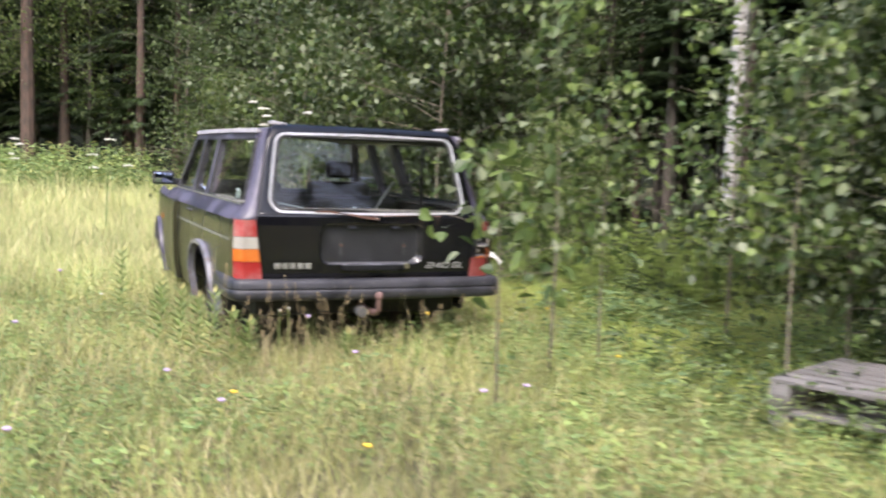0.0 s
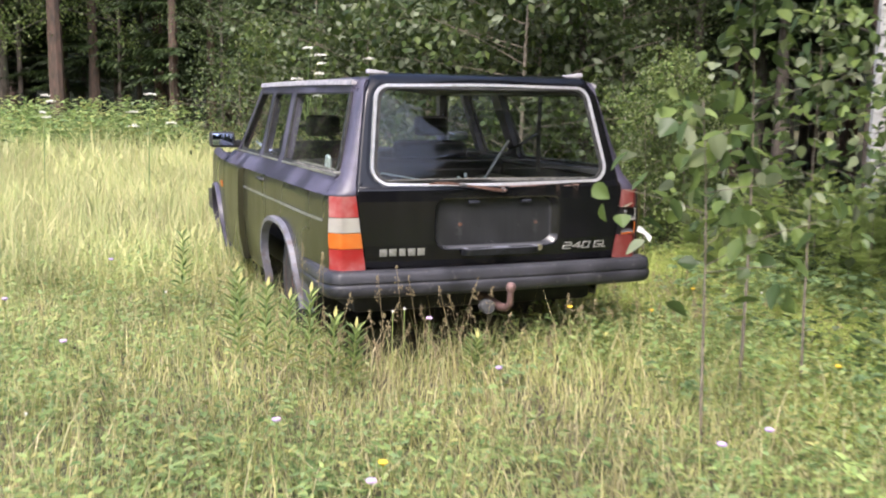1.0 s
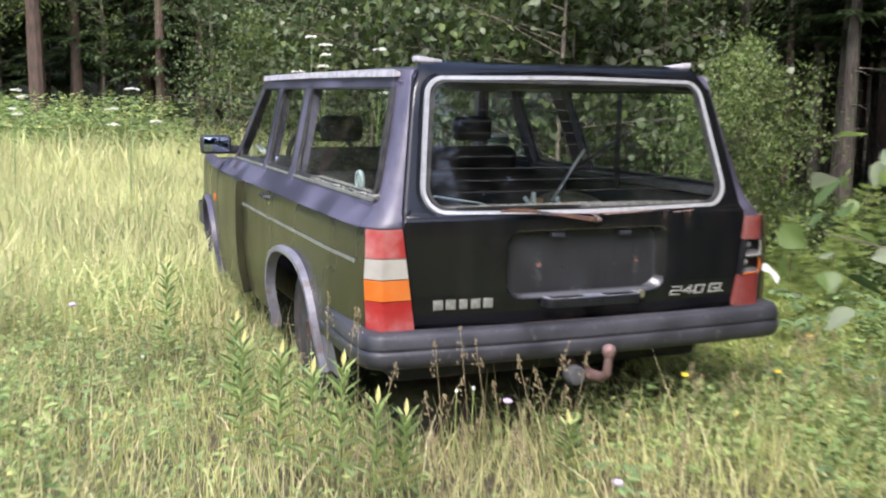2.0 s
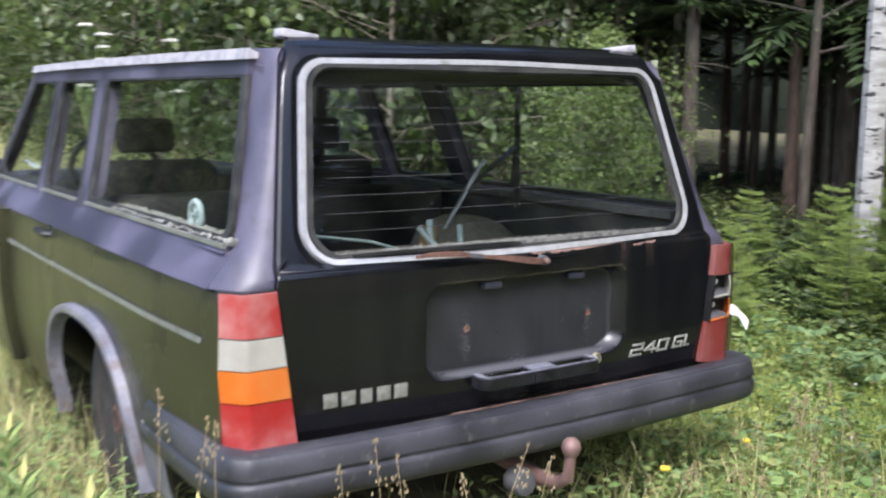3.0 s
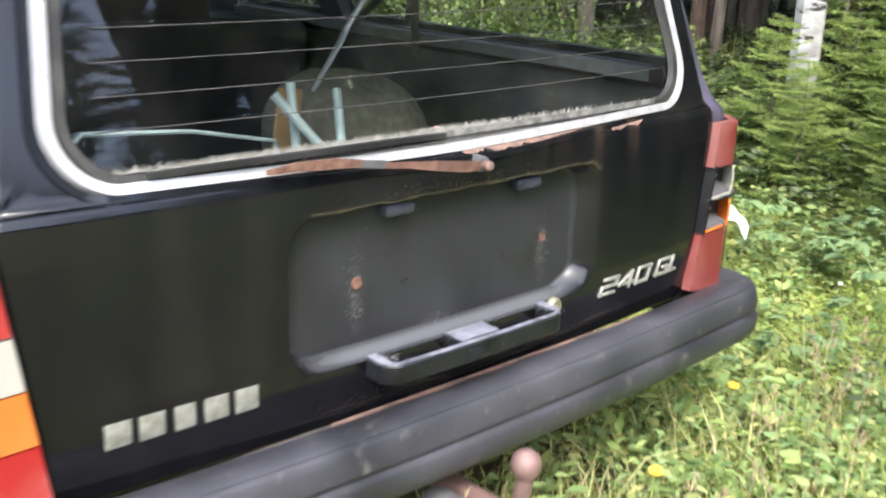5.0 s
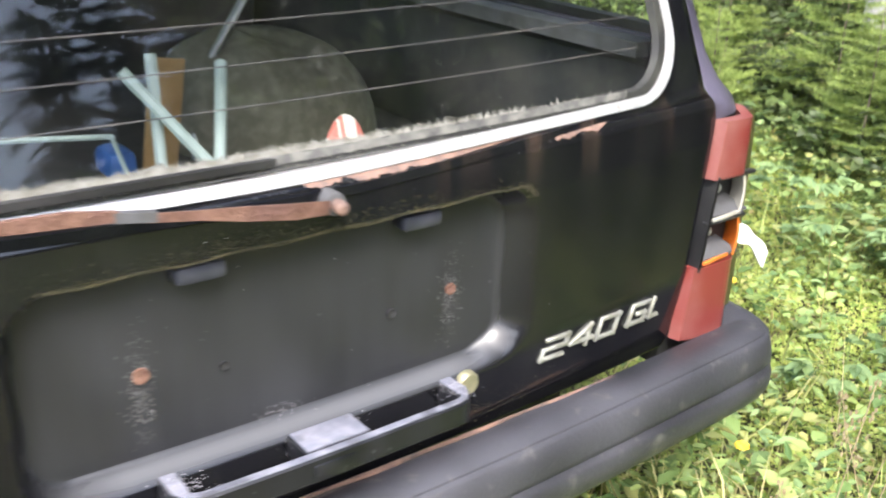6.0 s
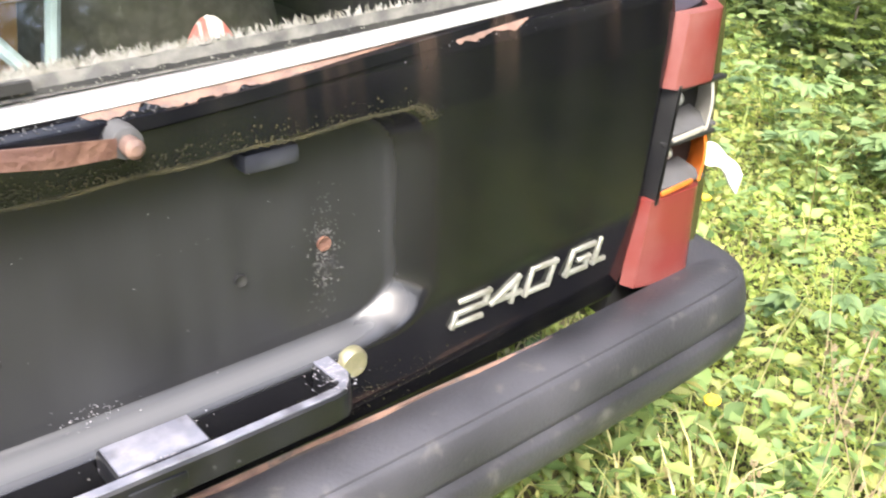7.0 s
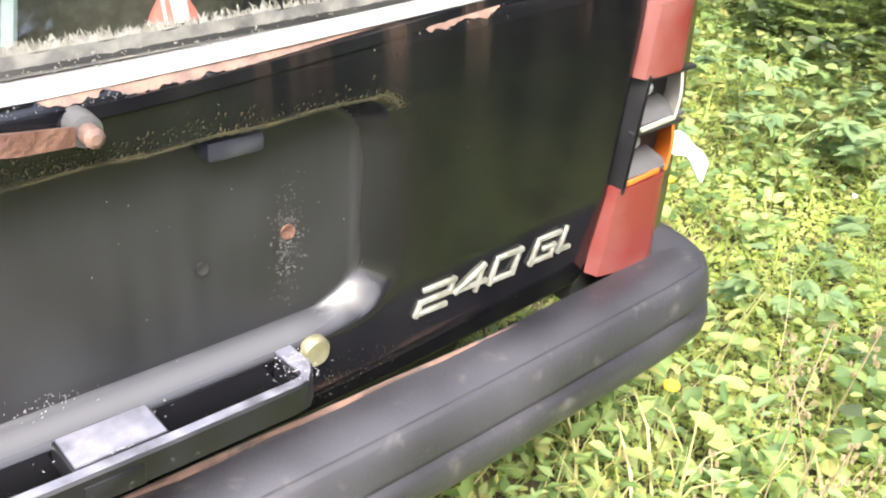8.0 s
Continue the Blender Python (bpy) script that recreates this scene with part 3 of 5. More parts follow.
    part("window_header", sheet(lambda u, v: (s * (side_x(1.30 + 0.045 * v) + 0.003), 0.33 + 2.12 * u, 1.30 + 0.045 * v), 24, 2, 0.05, (-s, 0, 0)), PAINT, car)
    part("roof_gutter", sweep([(s * (0.640 - 0.02 * max(0, (y - 2.0)) ** 2), y, 1.352 - 0.004 * (y - 1.5) ** 2) for y in np.linspace(0.32, 2.46, 24)], [(-0.012, -0.012), (0.016, -0.010), (0.018, 0.004), (-0.006, 0.014)]), FLAKE, car, "pale flaking roof gutter")

    def corner_post(u, v):
        z = 0.832 + 0.528 * v
        seam = Vector((gate_w(z) + 0.006, gate_y(z, gate_w(z)) + 0.004))
        sx = side_x(z, 0.16) + 0.002
        edge = Vector((sx, 0.207 + 0.345 * max(0.0, z - 0.915)))
        bend = Vector((sx - 0.006, gate_y(z, 0.65) + 0.012))
        p = seam.lerp(bend, u).lerp(bend.lerp(edge, u), u)
        return (s * p.x, p.y, z)
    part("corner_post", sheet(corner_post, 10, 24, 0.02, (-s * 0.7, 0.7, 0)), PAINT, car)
    # the narrow body strip beside the tailgate, behind the lamp
    part("lamp_panel", sheet(lambda u, v: (s * (gate_w(0.47 + 0.36 * v) + 0.006 + u * (0.800 - gate_w(0.47 + 0.36 * v))), 0.112 + 0.012 * u, 0.44 + 0.39 * v), 4, 6, 0.03, (0, 1, 0)), BLACK, car)

ROOF = lambda u, v: ((2 * u - 1) * (0.63 - 0.05 * max(0.0, v - 0.85) / 0.15), 0.285 + 2.20 * v, 1.352 + 0.05 * (1 - abs(2 * u - 1) ** 2.4) - 0.022 * (2 * v - 1) ** 2 - (0.012 if v == 0 else 0))
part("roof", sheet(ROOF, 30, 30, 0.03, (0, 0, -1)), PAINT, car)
part("hood", sheet(lambda u, v: ((2 * u - 1) * (side_x(0.87, 2.92 + 1.33 * v) - 0.01), 2.92 + 1.33 * v, 0.90 - 0.07 * v - 0.05 * abs(2 * u - 1) ** 4), 20, 16, 0.02, (0, 0, -1)), PAINT, car)
part("nose", box((1.22, 0.08, 0.40), (0, 4.25, 0.62), 0.02), BLACK, car)
part("front_bumper", sweep([(-0.70, 4.0, 0.45), (-0.69, 4.25, 0.45), (-0.6, 4.36, 0.45), (0.6, 4.36, 0.45), (0.69, 4.25, 0.45), (0.70, 4.0, 0.45)], [(-0.05, -0.07), (0.02, -0.06), (0.02, 0.06), (-0.05, 0.07)]), RUBBER, car)
shield = part("windscreen", sheet(lambda u, v: ((2 * u - 1) * (0.70 - 0.12 * v), 2.80 - 0.40 * v + 0.05 * (1 - (2 * u - 1) ** 2), 0.90 + 0.42 * v), 12, 6), GLASS, car, "dusty windscreen glass")
shield.visible_shadow = False

# tailgate: panel with the number plate recess, and the frame round the window
RECESS = 0.034


def ramp(a, e=0.16):
    """A straight slope from 0 to 1 with small rounded ends."""
    a = min(max(a, 0.0), 1.0)
    k = 1 / (1 - e)
    return k * a * a / (2 * e) if a < e else 1 - k * (1 - a) ** 2 / (2 * e) if a > 1 - e else k * (a - e / 2)


def dent(x, z):
    """How deep the number plate recess is, 0 to 1: a rounded rectangle with sloping walls."""
    qx, qz = abs(x - 0.008) - 0.266, abs(z - 0.691) - 0.0615
    far = math.hypot(max(qx, 0), max(qz, 0)) + min(max(qx, qz), 0) - 0.060
    wide = 0.018 + 0.026 * smooth((x - 0.24) / 0.06) - 0.012 * smooth((z - 0.75) / 0.05)
    return ramp(-far / wide)


def lower_gate(u, v):
    z = 0.476 + 0.389 * v
    x = (2 * u - 1) * gate_w(z)
    return (x, gate_y(z, x) + RECESS * dent(x, z), z)


WIN = [(-0.605, 0.885), (0.605, 0.885), (0.538, 1.325), (-0.538, 1.325)]


def ring(grow, k=10):
    pts = rounded([(x + math.copysign(grow, x), z + (grow if z > 1 else -grow * 0.6), 0) for x, z in WIN], [0.075 + grow] * 2 + [0.065 + grow] * 2, k)
    out = []
    for a, b in zip(pts, pts[1:] + pts[:1]):
        steps = max(1, int((b - a).length / 0.05))
        out += [a.lerp(b, i / steps) for i in range(steps)]
    return out


def window_ring(grow, lift=0.0):
    base = ring(0.0)
    mid = Vector((0, 1.10, 0))
    out = []
    for p in base:
        d = Vector((p.x - mid.x, (p.y - mid.y) * 1.3, 0)).normalized() * grow
        q = p + d
        out.append(Vector((q.x, gate_y(q.y, q.x) - lift, q.y)))
    return out


gate_bm = sheet(lower_gate, 260, 150)
inner = window_ring(0.0)
count = len(inner)
upper = bmesh.new()
rings = []
for k in range(7):
    f = k / 6
    row = []
    for p in ring(0.0):
        if p.y < 0.90 and abs(p.x) < 0.56:
            q = Vector((p.x * (1 + 0.03 * f), 0.865))
        else:
            d = Vector((p.x, (p.y - 1.10) * 1.3)).normalized() * 0.3
            q = Vector((p.x + d.x, p.y + d.y))
            q.y = min(max(q.y, 0.865), 1.392)
            q.x = min(max(q.x, -gate_w(q.y)), gate_w(q.y))
        w = Vector((p.x, p.y)).lerp(q, f)
        row.append(upper.verts.new((w.x, gate_y(w.y, w.x) + (0.014 if k == 0 else 0), w.y)))
    rings.append(row)
for a, b in zip(rings, rings[1:]):
    for i in range(count):
        upper.faces.new((a[i], a[(i + 1) % count], b[(i + 1) % count], b[i]))
gate_bm = join(gate_bm, upper)
bmesh.ops.remove_doubles(gate_bm, verts=gate_bm.verts, dist=0.0008)
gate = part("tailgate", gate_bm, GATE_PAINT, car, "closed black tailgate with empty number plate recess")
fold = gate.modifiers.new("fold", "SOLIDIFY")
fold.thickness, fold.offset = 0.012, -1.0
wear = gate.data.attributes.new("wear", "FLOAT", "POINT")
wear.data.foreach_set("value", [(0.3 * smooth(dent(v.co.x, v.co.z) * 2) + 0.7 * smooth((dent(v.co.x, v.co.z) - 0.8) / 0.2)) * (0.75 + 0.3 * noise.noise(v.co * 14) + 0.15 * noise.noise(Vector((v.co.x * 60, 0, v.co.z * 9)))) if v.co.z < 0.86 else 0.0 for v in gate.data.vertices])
# painted sheen: only on the recess's lower slope, fading out towards both ends
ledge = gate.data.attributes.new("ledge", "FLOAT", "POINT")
def ledge_sheen(x, z):
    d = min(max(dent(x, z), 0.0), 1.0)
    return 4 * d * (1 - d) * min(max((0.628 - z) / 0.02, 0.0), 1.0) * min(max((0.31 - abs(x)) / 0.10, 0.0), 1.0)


ledge.data.foreach_set("value", [ledge_sheen(v.co.x, v.co.z) for v in gate.data.vertices])
pane = bmesh.new()
pane.faces.new([pane.verts.new((p.x, p.y + 0.006, p.z)) for p in window_ring(-0.006)])
rear_pane = part("rear_window", pane, GLASS, gate, "dusty rear window glass with heating wires", False)
rear_pane.visible_shadow = False
trim_pts = window_ring(0.014, 0.004)
part("window_trim", sweep(trim_pts, [(-0.0105, -0.004), (-0.007, 0.005), (0.006, 0.006), (0.0095, -0.004)], closed=True, up=[(0, -1, 0.3)] * count), CHROME, gate, "bright metal rear window trim")
part("window_seal", sweep(window_ring(-0.004, 0.002), [(-0.010, -0.004), (-0.006, 0.006), (0.006, 0.006), (0.010, -0.004)], closed=True, up=[(0, -1, 0.3)] * count), SEAL, gate)
part("outer_seal", sweep(window_ring(0.033, -0.001), [(-0.008, -0.004), (-0.005, 0.004), (0.005, 0.004), (0.008, -0.004)], closed=True, up=[(0, -1, 0.3)] * count), GATE_PAINT, gate)
for i in range(9):
    z = 0.945 + i * 0.040
    w = 0.59 - (z - 0.885) * 0.152 - 0.03
    part("heating_wire", rod([(x, gate_y(z, x) + 0.003, z) for x in np.linspace(-w, w, 9)], 0.0007, 4), WIRE, gate)

GRIP = [(0.192, 0.068), (0.193, 0.036), (0.190, 0.025), (0.183, 0.018), (0.172, 0.016), (0.05, 0.014), (-0.05, 0.014), (-0.152, 0.016), (-0.163, 0.018), (-0.170, 0.025), (-0.173, 0.036), (-0.172, 0.068)]
bar = lambda w, lo, hi: [(-w, lo + 0.003), (-w + 0.003, lo), (w - 0.003, lo), (w, lo + 0.003), (w, hi - 0.003), (w - 0.003, hi), (-w + 0.003, hi), (-w, hi - 0.003)]
grip = part("handle", sweep([(x, y, 0.560) for x, y in GRIP], lambda i: bar(0.011 if i in (0, 1, 10, 11) else 0.0065, -0.017, 0.0155), up=(0, 0, 1)), HANDLE_BLACK, gate, "chipped black tailgate pull handle")
# pale blue-grey strip laid along the top of the grip
part("handle_top", sweep([(x, y, 0.5755) for x, y in GRIP], lambda i: [(-0.009, 0), (0.009, 0), (0.008, 0.0015), (-0.008, 0.0015)] if i in (0, 1, 10, 11) else [(-0.0045, 0), (0.0045, 0), (0.004, 0.0015), (-0.004, 0.0015)], up=(0, 0, 1)), PALE_TOP, grip, "pale blue-grey top edge of the handle")
part("handle_post", box((0.088, 0.048, 0.026), (0.010, 0.044, 0.563), 0.005), HANDLE_BLACK, grip)
part("post_top", box((0.080, 0.042, 0.003), (0.010, 0.043, 0.5765), 0.001), PALE_TOP, grip, "pale flaking top of the handle")
part("latch_plate", box((0.052, 0.004, 0.021), (-0.004, 0.0075, 0.556), 0.0015), HANDLE_BLACK, grip)
part("lock", spin([(0.0165, 0.0), (0.0165, -0.007), (0.0135, -0.011), (0.004, -0.0115)], (0.225, gate_y(0.562, 0.22) + 0.002, 0.562), "y", 24), BRASS, gate, "tarnished round lock")
for x in (-0.118, 0.155):
    part("plate_lamp", box((0.055, 0.026, 0.020), (x, 0.082, 0.793), 0.006), GREY_PLASTIC, gate, "grey number plate lamp")
for x, z, r, m in ((0.217, 0.683, 0.0075, RUST), (-0.181, 0.685, 0.009, RUST), (0.127, 0.674, 0.006, BLACK), (-0.09, 0.67, 0.005, BLACK)):
    part("screw_hole", spin([(r, 0.0), (r, -0.003), (r * 0.5, -0.0015)], (x, gate_y(z, x) + RECESS - 0.0005, z), "y", 12), m, gate)
moss = [(x, gate_y(0.811, x) - 0.0005, 0.8115 + 0.0012 * math.sin(x * 60)) for x in np.linspace(-0.278, 0.295, 60)]
moss += [(0.295 + 0.03 * math.sin(a), gate_y(0.80, 0.31) - 0.0005, 0.7815 + 0.03 * math.cos(a)) for a in np.linspace(0.15, 1.1, 8)]
part("moss_line", sweep(moss, lambda i: [(-0.001, -0.001 - 0.001 * rng.uniform()), (0.0006, -0.001), (0.0006, 0.0004 + 0.001 * rng.uniform()), (-0.001, 0.0006)]), MOSS, gate, "line of moss along the recess")


def chalk(x0, z0, wx, wz):
    def spot(k):
        x, z = rng.normal(x0, wx), rng.normal(z0, wz)
        return (x, gate_y(z, x) + RECESS * dent(x, z) - 0.0008, z), (1, 0, 0), (0, 0, 1)
    return spot


def edge_rust(x, z):
    return (x, gate_y(z, x) - 0.0012, z), (1, 0, 0), (0, 0.45, 0.9)


def moss_spot(k):
    p = moss[int(rng.integers(0, len(moss)))]
    up = rng.exponential(0.0022) * (1 + 2.6 * math.exp(-((p[0] + 0.06) / 0.09) ** 2)) - 0.002
    x, z = p[0] + rng.normal(0, 0.006), p[2] + up
    return (x, gate_y(z, x) - 0.0009, z), (1, 0, 0), (0, 0, 1)


flecks("moss_growth", 2000, moss_spot, 0.0011, MOSS, gate, "dark olive moss along the edge of the recess")
flecks("chalky_corrosion", 260, chalk(0.218, 0.672, 0.008, 0.026), 0.0019, CHALK, gate)
flecks("chalky_corrosion", 260, chalk(-0.182, 0.668, 0.008, 0.028), 0.002, CHALK, gate)
flecks("chalky_corrosion", 50, chalk(-0.02, 0.592, 0.02, 0.005), 0.001, FLAKE, gate)
flecks("chalky_corrosion", 50, chalk(0.1, 0.74, 0.22, 0.08), 0.0007, FLAKE, gate)
flecks("moss_specks", 1100, chalk(0.04, 0.512, 0.16, 0.012), 0.0012, MOSS, gate, "olive moss film under the handle")
flecks("moss_specks", 300, chalk(0.02, 0.820, 0.13, 0.006), 0.0014, MOSS, gate, "olive moss film under the wiper")
flecks("chipped_paint", 160, lambda k: ((0.010 + rng.normal(0, 0.022), rng.uniform(0.02, 0.06), 0.5777), (1, 0, 0), (0, 1, 0)), 0.0011, FLAKE, gate)
flecks("chipped_paint", 200, lambda k: ((rng.choice((-0.166, 0.186)) + rng.normal(0, 0.012), rng.uniform(0.012, 0.06), 0.5772), (1, 0, 0), (0, 1, 0)), 0.0011, FLAKE, gate)
def rust_edge(u, v):
    x = -0.06 + 0.55 * u
    a, b = noise.noise((x * 30, 0.3, 0)), noise.noise((x * 110, 5.1, 0))
    deep = max(0.0015, (0.010 + 0.005 * a + 0.003 * b) * min(1.0, u * 6, (1 - u) * 9))
    z = 0.8735 - deep * 1.3 * v
    return (x, gate_y(z, x) - 0.0012, z)


part("edge_rust", sheet(rust_edge, 300, 4), PALE_RUST, gate, "pinkish rust along the window edge")
flecks("flaking_edge", 380, lambda k: edge_rust(0.14 + rng.normal(0, 0.16), 0.8660 - abs(rng.normal(0, 0.0045))), 0.0011, CHALK, gate, "flaking paint along the window edge")
part("seal_crust", sheet(lambda u, v: (-0.50 + u, gate_y(0.89, -0.50 + u) - 0.0086 - 0.0006 * noise.noise((u * 90, 2, v * 3)), 0.8820 + (0.0165 + 0.002 * noise.noise((u * 60, 0, 0))) * v), 160, 3), SEAL_DUST, gate, "grey weathered foot of the window rubber")
flecks("seal_lichen", 700, lambda k: (lambda x, z: ((x, gate_y(z, x) - 0.0092, z), (1, 0, 0), (0, 0.4, 0.9)))(float(np.clip(rng.normal(-0.12, 0.24), -0.56, 0.5)), rng.uniform(0.881, 0.8995)), 0.0011, LICHEN, gate, "pale lichen crust on the window rubber")
# pale lichen growing along the foot of the window
lx = np.clip(rng.normal(-0.14, 0.2, 4200), -0.56, 0.55)
lv, li = blades(np.stack([lx, np.zeros(4200)], 1), 0.002 + 0.010 * rng.uniform(0, 1, 4200) ** 2.2, 0.0006 + 0.0009 * rng.uniform(0, 1, 4200), rng.uniform(0.1, 1.2, 4200))
lv = lv.reshape(-1, 6, 3) - np.stack([np.zeros(4200), np.zeros(4200), height(lx, 0 * lx)], 1)[:, None, :] + np.array([0, 0.02, 0])
lv[:, :, 1] = np.array([gate_y(0.897, x) - 0.006 for x in lx])[:, None] + (lv[:, :, 2] + 0.02) * 0.3 - 0.3 * np.abs(lv[:, :, 1] - 0.02)
lv[:, :, 2] += 0.917
mesh_from("window_lichen", lv.reshape(-1, 3), 4, LICHEN, gate, "pale lichen fringe along the window foot", "", "stuff", li)

GLYPHS = (("2", 0.050, 0.0, [(0, 1), (1, 1), (1, 0.5), (0, 0.5), (0, 0), (1, 0)]),
          ("4", 0.050, 0.054, [(0.8, 0), (0.8, 1), (0, 0.28), (1.06, 0.28)]),
          ("0", 0.046, 0.109, [(0, 0), (1, 0), (1, 1), (0, 1), (0, 0)]),
          ("G", 0.044, 0.177, [(1, 1), (0, 1), (0, 0), (1, 0), (1, 0.45), (0.5, 0.45)]),
          ("L", 0.028, 0.226, [(0, 1), (0, 0), (1, 0)]))
for sign, wide, off, line in GLYPHS:
    # each sign of the model badge, in square slanted strokes
    glyph = bmesh.new()
    for (u0, v0), (u1, v1) in zip(line, line[1:]):
        a, b = ((0.352 + off + (wide - 0.009) * u + 0.0045 + 0.010 * v, 0.5495 + 0.029 * v) for u, v in ((u0, v0), (u1, v1)))
        long, ang = math.hypot(b[0] - a[0], b[1] - a[1]), math.atan2(b[1] - a[1], b[0] - a[0])
        cx, cz = (a[0] + b[0]) / 2, (a[1] + b[1]) / 2
        box((long + 0.0062, 0.0055, 0.0062), (cx, gate_y(cz, cx) - 0.002, cz), 0.0013, Matrix.Rotation(-ang, 3, "Y"), glyph, 1)
    part("model_badge", glyph, BADGE, gate, "worn silver sign of the model badge")
for i in range(5):
    x = -0.566 + i * 0.0452
    w = 0.036 if i != 2 else 0.03
    part("maker_badge", box((w, 0.005, 0.034), (x, gate_y(0.566, x) - 0.002, 0.566), 0.0015), BADGE, gate, "plain silver bar of the maker badge")

# rear wiper
wiper = part("wiper_arm", sweep([(0.012, 0.044, 0.847), (-0.03, 0.038, 0.853), (-0.085, 0.036, 0.862), (-0.13, 0.040, 0.868), (-0.18, 0.046, 0.873)], lambda i: [(q * (0.0035, 0.005, 0.0045, 0.003, 0.003)[i], r * (0.0075, 0.0085, 0.0075, 0.005, 0.0045)[i]) for q, r in ((-1, -1), (1, -0.7), (1, 0.7), (-1, 1))], up=(0, 0, 1)), RUST, gate, "rusty rear wiper arm")
part("blade_clip", sweep([(-0.17, 0.045, 0.873), (-0.215, 0.052, 0.878)], [(-0.004, -0.005), (0.004, -0.005), (0.004, 0.005), (-0.004, 0.005)]), HITCH_GREY, wiper)
part("blade_yoke", sweep([(-0.205, 0.050, 0.878), (-0.25, 0.049, 0.884), (-0.31, 0.054, 0.886), (-0.35, 0.062, 0.882)], lambda i: [(q * 0.003, r * (0.005, 0.007, 0.006, 0.003)[i]) for q, r in ((-1, -1), (1, -1), (1, 1), (-1, 1))], up=(0, 0, 1)), RUST, wiper, "rust-brown yoke of the wiper blade")
part("pivot", spin([(0.013, 0.03), (0.013, 0.004), (0.0125, -0.004), (0.007, -0.006)], (0.022, 0.048, 0.847), "y", 14), HITCH_GREY, wiper, "worn steel wiper pivot")
part("pivot_bolt", spin([(0.008, 0.0), (0.008, -0.014), (0.004, -0.017)], (0.022, 0.044, 0.847), "y", 10), PALE_RUST, wiper, "orange rusty bolt")
part("wiper_blade", sweep([(x, gate_y(0.893, x) - 0.012 - 0.006 * math.sin((x + 0.5) * 7), 0.895 - 0.02 * ((x + 0.27) / 0.27) ** 2 * 0.2) for x in np.linspace(-0.50, -0.03, 12)], [(-0.004, -0.003), (0.004, -0.003), (0.004, 0.005), (-0.004, 0.005)]), BLACK, wiper)


# rear lamps
def lens(s, z0, z1, lift=0.0, n=14):
    def fn(u, v):
        z = z0 + (z1 - z0) * v
        xin = 0.653 + (z - 0.49) * 0.13 + 0.004
        out = 0.016 if s > 0 else 0.0
        a, b, c = Vector((xin, 0.066)), Vector((0.772 - out, 0.060)), Vector((0.820 - out - 0.006 * abs(z - 0.66) / 0.17, 0.116))
        p = a.lerp(b, u / 0.7) if u < 0.7 else b.lerp(c, (u - 0.7) / 0.3)
        soft = a.lerp(b, u).lerp(b.lerp(c, u), u)
        p = p.lerp(soft, 0.18)
        dip = 0.012 * (1 - abs(u - 0.62) / 0.62) * (1 - v) if z0 < 0.5 else 0.0
        return (s * p.x, p.y - lift, z - dip)
    return sheet(fn, n, 6, 0.02, (-0.3 * s, 0.9, 0))


left_lamp = part("tail_lamp", lens(-1, 0.485, 0.836, -0.012), BLACK, car, "four-part left tail lamp with faded lenses")
for z0, z1, m, name in ((0.490, 0.591, RED, "red_lens"), (0.594, 0.664, AMBER, "amber_lens"), (0.667, 0.734, WHITE_LENS, "white_lens"), (0.737, 0.832, RED, "red_lens")):
    part(name, lens(-1, z0, z1), m, left_lamp)
right_lamp = part("tail_lamp", lens(1, 0.485, 0.836, -0.05), BLACK, car, "broken right tail lamp with open housing")
for z0, z1 in ((0.490, 0.606), (0.744, 0.832)):
    part("red_lens", lens(1, z0, z1), PINK, right_lamp, "bleached red lens")
for z0, z1, m in ((0.610, 0.672, AMBER), (0.678, 0.740, WHITE_LENS)):
    xin = 0.664 + (z0 - 0.49) * 0.13
    part("reflector", sheet(lambda u, v: (xin + 0.012 + (0.082 - 0.012 * v) * u, 0.070 + 0.044 * v, z0 + 0.006 + 0.018 * v), 4, 4, 0.004, (0, 0, -1)), HITCH_GREY, right_lamp, "dull grey open reflector")
    part("bulb_holder", box((0.024, 0.018, 0.026), (xin + 0.036, 0.104, z0 + 0.040), 0.003), WHITE_LENS, right_lamp, "pale bulb holder")
    part("bulb", spin([(0.004, 0.0), (0.008, -0.006), (0.008, -0.012), (0.003, -0.016)], (xin + 0.037, 0.097, z0 + 0.042), "y", 10), CHROME, right_lamp)
    part("lens_remnant", sheet(lambda u, v: (0.764 + 0.006 * math.sin(3 * v) + 0.026 * u, 0.068 + 0.044 * u, z0 + (z1 - z0) * v), 4, 6, 0.004, (-1, 0.3, 0)), m, right_lamp, "broken lens remnant")
    part("lens_remnant", box((0.058, 0.004, 0.006), (xin + 0.040, 0.068, z0 + 0.002), 0.001, Matrix.Rotation(radians(-4), 3, "Y")), m, right_lamp, "broken lens remnant")
    part("lamp_frame", box((0.092, 0.010, 0.006), (xin + 0.052, 0.071, z1 + 0.003), 0.0015), BLACK, right_lamp)
part("lamp_frame", sweep([(0.680, 0.068, 0.600), (0.699, 0.068, 0.748)], [(-0.0025, -0.004), (0.0025, -0.004), (0.0025, 0.004), (-0.0025, 0.004)]), BLACK, right_lamp)
part("housing_wall", sheet(lambda u, v: (0.6775 + 0.019 * v, 0.064 + 0.054 * u, 0.603 + 0.143 * v), 3, 3, 0.003, (1, 0, 0)), BLACK, right_lamp, "black inner wall of the open lamp")

